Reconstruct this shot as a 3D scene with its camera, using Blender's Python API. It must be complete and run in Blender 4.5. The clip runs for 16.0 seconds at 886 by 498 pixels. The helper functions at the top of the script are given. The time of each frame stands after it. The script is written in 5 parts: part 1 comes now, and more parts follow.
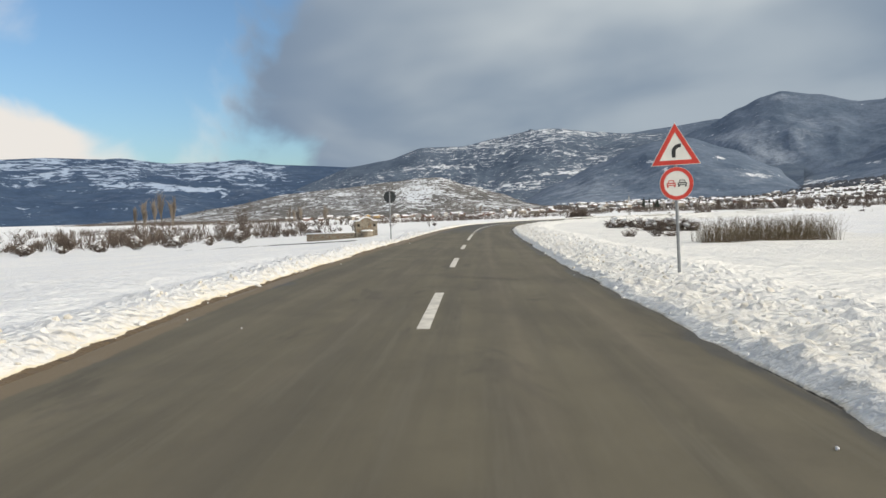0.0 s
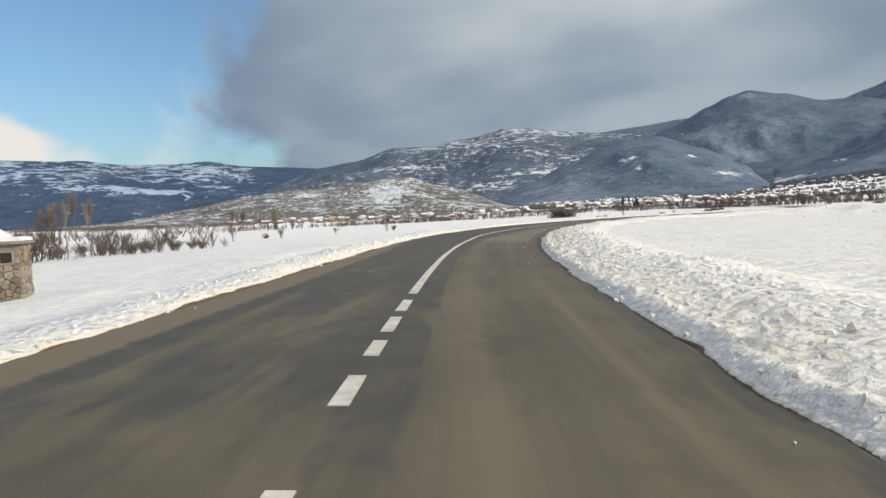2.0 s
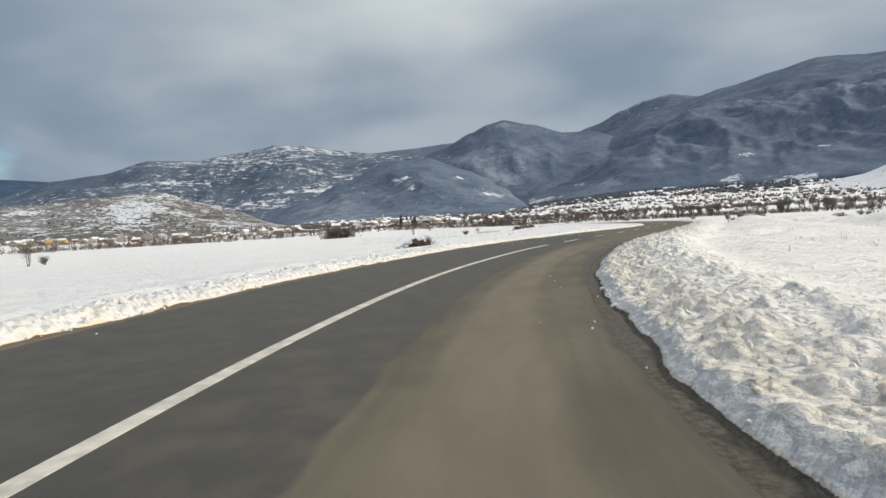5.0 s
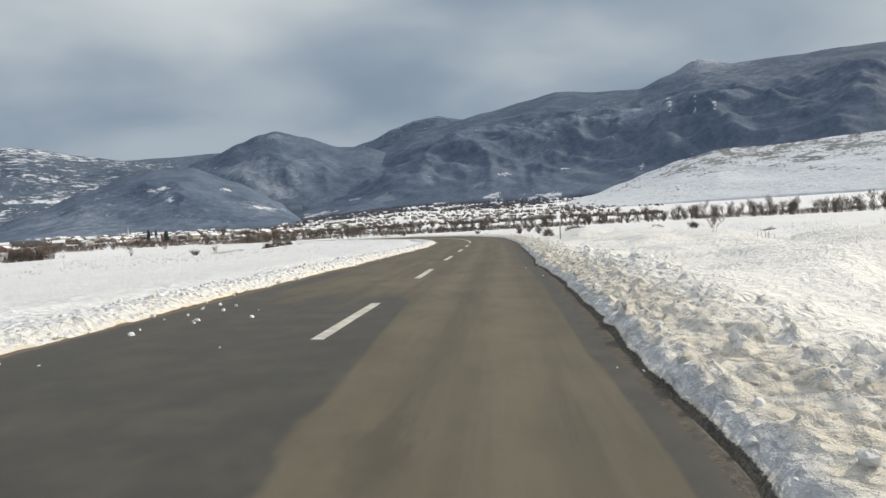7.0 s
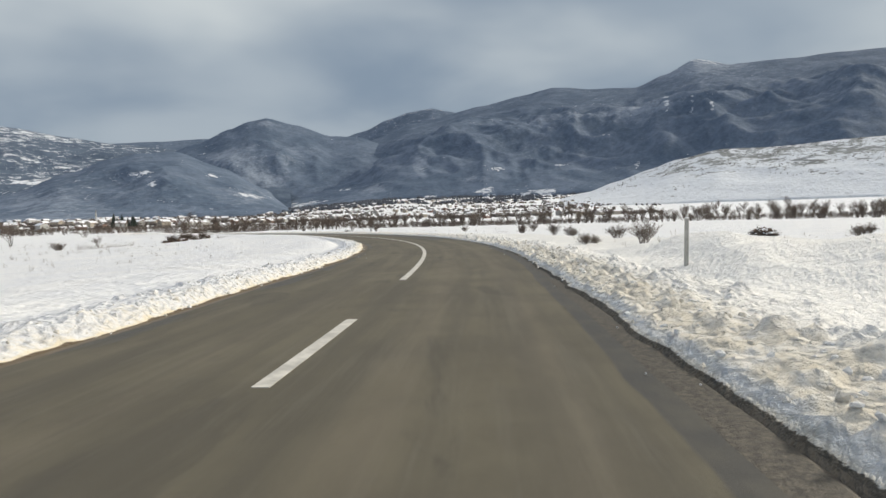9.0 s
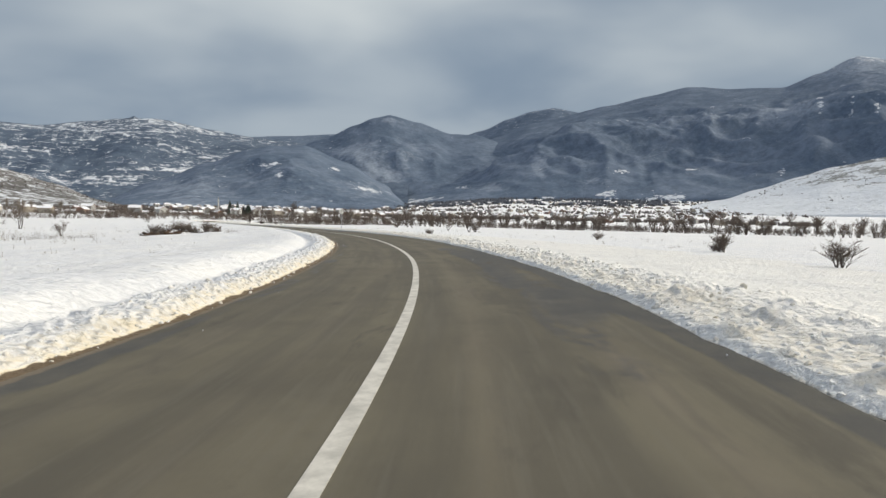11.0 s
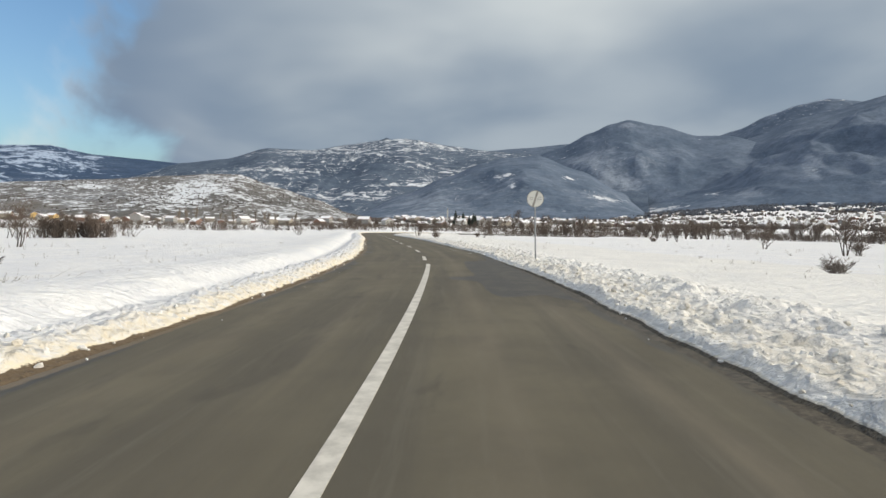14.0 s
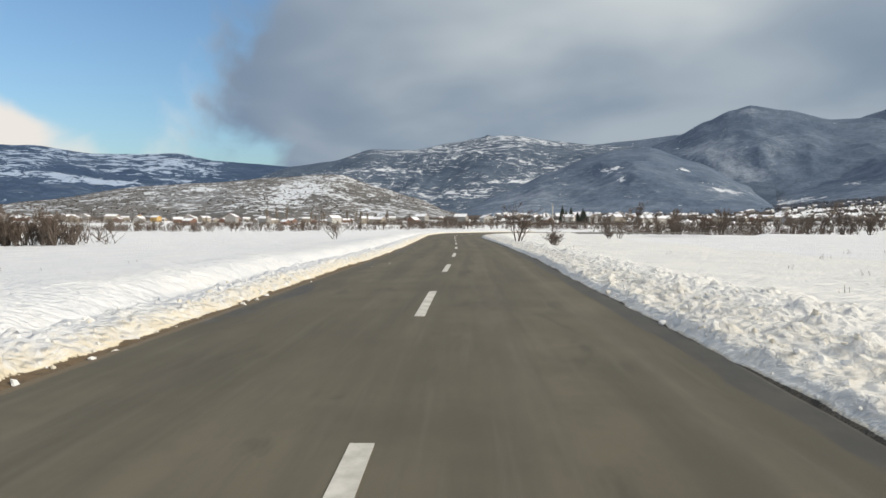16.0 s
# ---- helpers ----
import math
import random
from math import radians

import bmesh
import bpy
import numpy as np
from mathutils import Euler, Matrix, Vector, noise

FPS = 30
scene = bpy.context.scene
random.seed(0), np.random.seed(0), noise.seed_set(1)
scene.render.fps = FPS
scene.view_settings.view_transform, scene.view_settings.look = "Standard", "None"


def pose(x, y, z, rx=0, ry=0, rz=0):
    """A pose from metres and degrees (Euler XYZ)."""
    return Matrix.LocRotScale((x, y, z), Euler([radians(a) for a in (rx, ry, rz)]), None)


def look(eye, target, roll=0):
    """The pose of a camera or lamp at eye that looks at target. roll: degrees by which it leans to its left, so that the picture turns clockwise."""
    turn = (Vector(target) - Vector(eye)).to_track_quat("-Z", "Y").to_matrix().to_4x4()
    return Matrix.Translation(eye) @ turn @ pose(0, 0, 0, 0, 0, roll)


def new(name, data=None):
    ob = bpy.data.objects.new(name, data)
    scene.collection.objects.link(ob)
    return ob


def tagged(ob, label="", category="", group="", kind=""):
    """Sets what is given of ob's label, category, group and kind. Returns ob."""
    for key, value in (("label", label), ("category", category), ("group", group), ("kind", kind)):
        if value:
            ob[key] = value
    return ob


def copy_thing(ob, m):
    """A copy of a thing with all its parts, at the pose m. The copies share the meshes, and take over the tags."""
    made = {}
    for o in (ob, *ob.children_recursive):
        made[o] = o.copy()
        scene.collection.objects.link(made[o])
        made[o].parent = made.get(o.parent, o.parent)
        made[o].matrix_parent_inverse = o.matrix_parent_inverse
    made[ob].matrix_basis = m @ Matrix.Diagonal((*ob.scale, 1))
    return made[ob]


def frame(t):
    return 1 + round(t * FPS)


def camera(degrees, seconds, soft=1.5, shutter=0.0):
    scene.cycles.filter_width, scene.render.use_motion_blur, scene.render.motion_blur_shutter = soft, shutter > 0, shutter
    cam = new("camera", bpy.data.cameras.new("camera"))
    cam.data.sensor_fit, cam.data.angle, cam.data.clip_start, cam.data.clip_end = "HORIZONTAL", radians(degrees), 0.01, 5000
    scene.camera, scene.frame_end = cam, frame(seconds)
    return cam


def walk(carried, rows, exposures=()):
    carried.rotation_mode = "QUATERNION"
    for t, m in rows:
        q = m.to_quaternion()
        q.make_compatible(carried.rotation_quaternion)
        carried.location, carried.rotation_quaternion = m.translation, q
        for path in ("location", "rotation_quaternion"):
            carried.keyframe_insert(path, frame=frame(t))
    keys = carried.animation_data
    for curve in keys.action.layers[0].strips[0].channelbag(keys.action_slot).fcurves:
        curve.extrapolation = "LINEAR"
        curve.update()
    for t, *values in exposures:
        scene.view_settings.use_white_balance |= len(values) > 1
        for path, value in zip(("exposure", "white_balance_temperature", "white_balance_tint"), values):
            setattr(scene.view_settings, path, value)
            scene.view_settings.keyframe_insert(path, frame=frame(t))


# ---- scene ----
cam = camera(72.21, 16.0)
PATH = [
    (0.0, pose(0.00, 0.00, 1.284, 86.99, 1.88, -0.20)),
    (0.5, pose(0.68, 11.17, 1.281, 87.07, 2.07, -0.45)),
    (1.0, pose(1.40, 22.19, 1.277, 87.14, 2.38, -0.78)),
    (1.5, pose(2.21, 33.06, 1.275, 87.29, 2.49, -1.56)),
    (2.0, pose(3.20, 43.75, 1.269, 86.99, 2.42, -2.85)),
    (2.5, pose(4.47, 54.19, 1.264, 86.91, 1.97, -4.81)),
    (3.0, pose(6.08, 64.34, 1.234, 87.10, 2.48, -6.88)),
    (3.5, pose(8.01, 74.19, 1.204, 87.20, 2.94, -9.25)),
    (4.0, pose(10.39, 83.70, 1.192, 87.42, 3.05, -12.82)),
    (4.5, pose(13.41, 92.84, 1.194, 87.67, 2.94, -17.76)),
    (5.0, pose(17.24, 101.49, 1.201, 87.88, 2.76, -23.78)),
    (5.5, pose(21.90, 109.51, 1.207, 88.00, 2.62, -30.31)),
    (6.0, pose(27.35, 116.81, 1.205, 87.84, 2.72, -36.71)),
    (6.5, pose(33.43, 123.46, 1.201, 87.84, 2.95, -41.56)),
    (7.0, pose(39.95, 129.68, 1.204, 88.20, 3.05, -44.62)),
    (7.5, pose(46.72, 135.62, 1.210, 88.25, 3.05, -46.16)),
    (8.0, pose(53.57, 141.48, 1.216, 87.48, 2.96, -46.38)),
    (8.5, pose(60.46, 147.35, 1.242, 87.69, 2.21, -46.35)),
    (9.0, pose(67.33, 153.29, 1.271, 87.59, 1.34, -45.42)),
    (9.5, pose(74.12, 159.43, 1.298, 87.55, 0.49, -43.78)),
    (10.0, pose(80.78, 165.88, 1.315, 87.56, -0.30, -41.43)),
    (10.5, pose(87.20, 172.71, 1.322, 87.57, -0.96, -38.33)),
    (11.0, pose(93.27, 180.00, 1.325, 87.57, -1.44, -34.57)),
    (11.5, pose(98.88, 187.77, 1.325, 87.51, -1.69, -30.47)),
    (12.0, pose(103.99, 196.02, 1.323, 87.38, -1.66, -26.47)),
    (12.5, pose(108.61, 204.69, 1.328, 87.42, -2.12, -23.04)),
    (13.0, pose(112.77, 213.71, 1.326, 87.74, -1.95, -19.80)),
    (13.5, pose(116.46, 223.06, 1.320, 87.91, -1.46, -16.51)),
    (14.0, pose(119.60, 232.73, 1.319, 88.10, -1.23, -12.76)),
    (14.5, pose(122.11, 242.70, 1.318, 88.02, -1.08, -9.20)),
    (15.0, pose(124.18, 252.89, 1.314, 87.58, -0.99, -7.28)),
    (15.5, pose(125.92, 263.25, 1.309, 87.60, -0.77, -5.20)),
    (16.0, pose(127.30, 273.78, 1.309, 87.77, -0.51, -3.14)),
]
walk(cam, PATH)

# ---- light ----
SUN_AZ, SUN_EL = 112.0, 28.0          # degrees, azimuth clockwise from +y
world = bpy.data.worlds.new("world")
scene.world = world
world.use_nodes = True
wn, wl = world.node_tree.nodes, world.node_tree.links
wn.clear()


def wmath(op, a, b=None, clamp=False):
    n = wn.new("ShaderNodeMath")
    n.operation, n.use_clamp = op, clamp
    for i, q in enumerate((a, b)):
        if q is None:
            continue
        if hasattr(q, "is_output"):
            wl.new(q, n.inputs[i])
        else:
            n.inputs[i].default_value = q
    return n.outputs[0]


def wstep(x, lo, hi):
    n = wn.new("ShaderNodeMapRange")
    n.interpolation_type = "SMOOTHSTEP"
    wl.new(x, n.inputs[0])
    n.inputs[1].default_value, n.inputs[2].default_value = lo, hi
    return n.outputs[0]


def wmix(f, a, b):
    n = wn.new("ShaderNodeMix")
    n.data_type = "RGBA"
    wl.new(f, n.inputs[0])
    for i, q in ((6, a), (7, b)):
        if hasattr(q, "is_output"):
            wl.new(q, n.inputs[i])
        else:
            n.inputs[i].default_value = (*q, 1)
    return n.outputs[2]


def wnoise(vec, scale, detail, rough, distort=0.0):
    n = wn.new("ShaderNodeTexNoise")
    wl.new(vec, n.inputs["Vector"])
    n.inputs["Scale"].default_value, n.inputs["Detail"].default_value = scale, detail
    n.inputs["Roughness"].default_value, n.inputs["Distortion"].default_value = rough, distort
    return n.outputs[0]


sky = wn.new("ShaderNodeTexSky")
sky.sky_type, sky.sun_disc = "NISHITA", False
sky.sun_elevation, sky.sun_rotation = radians(SUN_EL), radians(SUN_AZ)
sky.air_density, sky.dust_density = 1.2, 1.5
tc = wn.new("ShaderNodeTexCoord")
sep = wn.new("ShaderNodeSeparateXYZ")
wl.new(tc.outputs["Generated"], sep.inputs[0])
DX, DY, DZ = sep.outputs
# clouds lie on a layer: stretched towards the horizon
flat = wmath("MAXIMUM", wmath("ADD", DZ, 0.26), 0.05)
lay = wn.new("ShaderNodeCombineXYZ")
wl.new(wmath("DIVIDE", DX, flat), lay.inputs[0])
wl.new(wmath("DIVIDE", DY, flat), lay.inputs[1])
wl.new(wmath("MULTIPLY", DZ, 1.5), lay.inputs[2])
big = wnoise(lay.outputs[0], 0.75, 4, 0.45, 0.3)
mid = wnoise(lay.outputs[0], 1.35, 4, 0.42, 0.2)
puff = wnoise(tc.outputs["Generated"], 5.0, 5, 0.50, 0.25)
# the edge of the cloud deck runs across the sky; the clear part lies to the west
side = wmath("ADD", wmath("MULTIPLY", DX, 0.96), wmath("MULTIPLY", DY, 0.29))
ragged = wmath("MULTIPLY", wmath("SUBTRACT", puff, 0.5), 0.50)
deck = wmath("MAXIMUM", wstep(wmath("ADD", side, ragged), -0.04, 0.045), wstep(wmath("MULTIPLY", DY, -1.0), 0.0, 0.35))
grey = wmix(wstep(mid, 0.30, 0.70), (0.232, 0.300, 0.385), (0.390, 0.452, 0.510))
# the cloud is thickest and darkest at its western edge
grey = wmix(wmath("MULTIPLY", wmath("SUBTRACT", 1.0, wstep(side, 0.02, 0.30)), wstep(DY, 0.3, 0.7)), grey, (0.205, 0.275, 0.375))
thin = wmix(wstep(big, 0.48, 0.78), grey, (0.630, 0.675, 0.685))
# an overcast sky is brighter overhead than at its foot
high = wn.new("ShaderNodeVectorMath")
high.operation = "SCALE"
over = wmix(wmath("MULTIPLY", wstep(DZ, 0.42, 0.85), 0.8), thin, (0.70, 0.665, 0.60))
wl.new(over, high.inputs[0])
wl.new(wmath("ADD", 1.0, wmath("MULTIPLY", wstep(DZ, 0.42, 1.0), 1.0)), high.inputs["Scale"])
blue = wn.new("ShaderNodeVectorMath")
blue.operation = "MULTIPLY"
wl.new(sky.outputs[0], blue.inputs[0])
blue.inputs[1].default_value = (0.094, 0.119, 0.142)
# sunlit cumulus over the far ridge and a few loose puffs in the clear part
band = wmath("MULTIPLY", wstep(DZ, 0.05, 0.10), wmath("SUBTRACT", 1.0, wstep(wmath("ADD", DZ, wmath("ADD", wmath("MULTIPLY", side, 0.24), wmath("MULTIPLY", ragged, -0.40))), 0.09, 0.125)))
cumulus = wmath("MULTIPLY", band, wstep(wmath("SUBTRACT", puff, wmath("MULTIPLY", side, 2.2)), 0.74, 0.94))
loose = wmath("MULTIPLY", wstep(puff, 0.47, 0.68), 0.55)
clear = wmix(wmath("MAXIMUM", cumulus, loose), blue.outputs[0], (0.84, 0.80, 0.75))
both = wmix(deck, clear, high.outputs[0])
bg = wn.new("ShaderNodeBackground")
wl.new(both, bg.inputs[0])
bg.inputs[1].default_value = 1.0
wl.new(bg.outputs[0], wn.new("ShaderNodeOutputWorld").inputs[0])

sun_data = bpy.data.lights.new("sun", "SUN")
sun_data.energy, sun_data.angle, sun_data.color = 3.1, radians(6.0), (1.0, 0.91, 0.76)
sun = new("sun", sun_data)
_a, _e = radians(SUN_AZ), radians(SUN_EL)
sun.matrix_world = look((math.sin(_a) * math.cos(_e) * 50, math.cos(_a) * math.cos(_e) * 50, math.sin(_e) * 50), (0, 0, 0))


# ---- materials ----
class Mat:
    """A node material with a Principled shader and short calls for its nodes."""

    def __init__(self, name, rough=0.8, metal=0.0, spec=0.5):
        self.m = bpy.data.materials.new(name)
        self.m.use_nodes = True
        self.n, self.l = self.m.node_tree.nodes, self.m.node_tree.links
        self.b = self.n["Principled BSDF"]
        self.b.inputs["Roughness"].default_value = rough
        self.b.inputs["Metallic"].default_value = metal
        self.b.inputs["Specular IOR Level"].default_value = spec
        self.tc = self.n.new("ShaderNodeTexCoord")

    def noise(self, scale, detail=4, rough=0.55, distort=0.0, stretch=None, world=False):
        n = self.n.new("ShaderNodeTexNoise")
        n.inputs["Scale"].default_value, n.inputs["Detail"].default_value = scale, detail
        n.inputs["Roughness"].default_value, n.inputs["Distortion"].default_value = rough, distort
        src = self.n.new("ShaderNodeNewGeometry").outputs["Position"] if world else self.tc.outputs["Object"]
        if stretch:
            mp = self.n.new("ShaderNodeMapping")
            mp.inputs["Scale"].default_value = stretch
            self.l.new(src, mp.inputs[0])
            src = mp.outputs[0]
        self.l.new(src, n.inputs["Vector"])
        return n.outputs[0]

    def step(self, x, lo, hi, a=0.0, b=1.0):
        n = self.n.new("ShaderNodeMapRange")
        n.interpolation_type = "SMOOTHSTEP"
        self.l.new(x, n.inputs[0])
        for i, v in enumerate((lo, hi, a, b)):
            n.inputs[i + 1].default_value = v
        return n.outputs[0]

    def math(self, op, a, b, clamp=False):
        n = self.n.new("ShaderNodeMath")
        n.operation, n.use_clamp = op, clamp
        for i, q in enumerate((a, b)):
            if hasattr(q, "is_output"):
                self.l.new(q, n.inputs[i])
            else:
                n.inputs[i].default_value = q
        return n.outputs[0]

    def mix(self, f, a, b, mode="MIX"):
        n = self.n.new("ShaderNodeMix")
        n.data_type, n.blend_type = "RGBA", mode
        if hasattr(f, "is_output"):
            self.l.new(f, n.inputs[0])
        else:
            n.inputs[0].default_value = f
        for i, q in ((6, a), (7, b)):
            if hasattr(q, "is_output"):
                self.l.new(q, n.inputs[i])
            else:
                n.inputs[i].default_value = (*q, 1)
        return n.outputs[2]

    def attr(self, name):
        n = self.n.new("ShaderNodeAttribute")
        n.attribute_name = name
        return n.outputs["Fac"]

    def rand(self):
        return self.n.new("ShaderNodeObjectInfo").outputs["Random"]

    def island(self):
        return self.n.new("ShaderNodeNewGeometry").outputs["Random Per Island"]

    def height(self):
        s = self.n.new("ShaderNodeSeparateXYZ")
        self.l.new(self.n.new("ShaderNodeNewGeometry").outputs["Position"], s.inputs[0])
        return s.outputs[2]

    def color(self, c):
        if hasattr(c, "is_output"):
            self.l.new(c, self.b.inputs["Base Color"])
        else:
            self.b.inputs["Base Color"].default_value = (*c, 1)
        return self

    def rough(self, r):
        self.l.new(r, self.b.inputs["Roughness"])
        return self

    def bump(self, h, dist, strength=1.0):
        n = self.n.new("ShaderNodeBump")
        n.inputs["Strength"].default_value, n.inputs["Distance"].default_value = strength, dist
        self.l.new(h, n.inputs["Height"])
        self.l.new(n.outputs[0], self.b.inputs["Normal"])
        return self


def snow_material(name, soil, tint, clean=((0.78, 0.79, 0.81), (0.855, 0.855, 0.85))):
    """Field snow; where the mesh says so, ploughed lumps, slush stains and the soil at the road's edge."""
    m = Mat(name, 0.75, spec=0.3)
    a, b = m.noise(0.35, 5), m.noise(5.0, 6, 0.65)
    c = m.mix(m.step(a, 0.35, 0.7), *clean)
    c = m.mix(m.step(b, 0.55, 0.75, 0.0, 0.25), c, (0.72, 0.73, 0.75))
    d, g = m.attr("dirt"), m.noise(9.0, 6, 0.7)
    stain = m.math("MULTIPLY", m.step(m.math("ADD", d, m.math("MULTIPLY", m.math("ADD", m.math("SUBTRACT", g, 0.5), m.math("MULTIPLY", m.math("SUBTRACT", m.noise(2.3, 5, 0.6), 0.5), m.math("MULTIPLY", d, 1.6))), 1.0)), 0.22, 0.95), 0.85, True)
    c = m.mix(stain, c, tint)
    f = m.step(m.math("ADD", d, m.math("MULTIPLY", m.math("ADD", m.math("SUBTRACT", g, 0.5), m.math("SUBTRACT", m.noise(28.0, 4, 0.6), 0.5)), 0.5)), 0.88, 1.02)
    c = m.mix(f, c, soil)
    m.color(c)
    k = m.attr("lumps")
    lump = m.math("MULTIPLY", m.math("ADD", m.noise(11.0, 5, 0.65), m.math("MULTIPLY", m.noise(40.0, 4), 0.6)), m.math("ADD", m.math("MULTIPLY", k, 0.16), 0.04))
    clod = m.n.new("ShaderNodeTexVoronoi")
    clod.feature, clod.inputs["Scale"].default_value = "SMOOTH_F1", 8.5
    m.l.new(m.tc.outputs["Object"], clod.inputs["Vector"])
    lump = m.math("SUBTRACT", lump, m.math("MULTIPLY", m.math("MULTIPLY", clod.outputs["Distance"], k), 0.55))
    wind = m.math("ADD", m.noise(1.3, 5, 0.6, stretch=(1, 1.9, 1)), m.math("MULTIPLY", m.noise(3.6, 4, 0.6, 0.4, stretch=(0.7, 1.6, 1)), 0.75))
    m.bump(m.math("ADD", lump, m.math("MULTIPLY", wind, m.math("SUBTRACT", 1.0, m.math("MULTIPLY", k, 0.8)))), 0.24, 1.0)
    return m.m


def plain(name, col, rough=0.7, metal=0.0, var=0.25, scale=6.0, bump=0.0, random=0.0):
    m = Mat(name, rough, metal)
    a, b = m.noise(scale, 5, 0.6), m.noise(scale * 7, 4, 0.6)
    dark = tuple(v * (1 - var) for v in col)
    lite = tuple(min(1.0, v * (1 + var)) for v in col)
    c = m.mix(m.step(a, 0.3, 0.7), dark, lite)
    c = m.mix(m.step(b, 0.5, 0.8, 0.0, 0.3), c, dark)
    if random:
        c = m.mix(m.math("MULTIPLY", m.rand(), random), c, tuple(v * 0.45 for v in col))
    m.color(c)
    if bump:
        m.bump(b, bump)
    return m.m


def asphalt_material():
    m = Mat("asphalt", 0.85, spec=0.4)
    v = m.n.new("ShaderNodeCombineXYZ")       # road space: across, along
    m.l.new(m.attr("across"), v.inputs[0])
    m.l.new(m.math("MULTIPLY", m.attr("along"), 0.05), v.inputs[1])
    w3 = m.n.new("ShaderNodeCombineXYZ")      # the same, less drawn out
    m.l.new(m.attr("across"), w3.inputs[0])
    m.l.new(m.math("MULTIPLY", m.attr("along"), 0.33), w3.inputs[1])

    def lane(scale, detail, src=None, rough=0.55, distort=0.0):
        n = m.n.new("ShaderNodeTexNoise")
        n.inputs["Scale"].default_value, n.inputs["Detail"].default_value = scale, detail
        n.inputs["Roughness"].default_value, n.inputs["Distortion"].default_value = rough, distort
        m.l.new((src or v).outputs[0], n.inputs["Vector"])
        return n.outputs[0]
    a, g, st = m.noise(0.25, 5, 0.6), m.noise(160.0, 3, 0.7), m.noise(0.7, 6, 0.62)
    c = m.mix(m.step(a, 0.3, 0.7), (0.104, 0.091, 0.063), (0.142, 0.126, 0.087))
    c = m.mix(m.step(st, 0.44, 0.66, 0.0, 0.50), c, (0.078, 0.069, 0.051))
    c = m.mix(m.step(lane(1.6, 6, None, 0.6), 0.40, 0.64, 0.0, 0.65), c, (0.076, 0.068, 0.052))
    c = m.mix(m.step(lane(5.0, 5, None, 0.65), 0.50, 0.68, 0.0, 0.35), c, (0.150, 0.136, 0.104))
    c = m.mix(m.step(lane(1.1, 5, w3, 0.6, 0.6), 0.58, 0.68, 0.0, 0.55), c, (0.060, 0.054, 0.043))
    dry = m.math("ADD", m.attr("dust"), m.math("MULTIPLY", m.math("SUBTRACT", lane(1.5, 6, w3, 0.65, 0.5), 0.5), 0.5))
    c = m.mix(m.math("MULTIPLY", m.step(dry, 0.12, 0.72, 0.0, 0.95), m.step(lane(0.8, 7, w3, 0.68, 0.4), 0.36, 0.60, 0.55, 1.0)), c, (0.186, 0.159, 0.117))
    ragged_ = m.math("ADD", m.math("MULTIPLY", m.math("SUBTRACT", lane(0.9, 7, w3, 0.62, 0.7), 0.5), 0.9), m.math("MULTIPLY", m.math("SUBTRACT", lane(1.2, 5), 0.5), 0.6))
    w = m.step(m.math("ADD", m.attr("wet"), ragged_), 0.45, 0.60)
    c = m.mix(m.math("MULTIPLY", w, m.step(m.noise(1.9, 5, 0.62), 0.36, 0.62, 0.62, 0.98)), c, (0.047, 0.045, 0.041))
    c = m.mix(m.step(m.math("ADD", m.attr("dirt"), m.math("MULTIPLY", m.math("SUBTRACT", m.noise(6.0, 6, 0.7), 0.5), 0.7)), 0.45, 0.7), c, (0.160, 0.124, 0.080))
    off_ = m.math("ABSOLUTE", m.math("ADD", m.math("SUBTRACT", m.attr("across"), 3.29), m.math("MULTIPLY", m.math("SUBTRACT", m.noise(1.6, 5, 0.7), 0.5), 0.22)), 0.0)
    c = m.mix(m.math("MULTIPLY", m.step(off_, 0.012, 0.045, 1.0, 0.0), m.attr("crack")), c, (0.030, 0.027, 0.022))
    c = m.mix(m.step(g, 0.35, 0.7, 0.0, 0.30), c, (0.07, 0.065, 0.056))
    soil = m.attr("soil")
    c = m.mix(m.step(soil, 0.3, 0.7), c, m.mix(m.step(m.noise(14.0, 6, 0.7), 0.35, 0.68), (0.042, 0.037, 0.030), (0.115, 0.098, 0.074)))
    m.color(c)
    m.rough(m.step(w, 0.0, 1.0, 0.88, 0.66))
    m.bump(m.math("ADD", g, m.math("MULTIPLY", soil, m.math("MULTIPLY", m.noise(22.0, 5, 0.7), 7.0))), 0.004, 0.6)
    return m.m


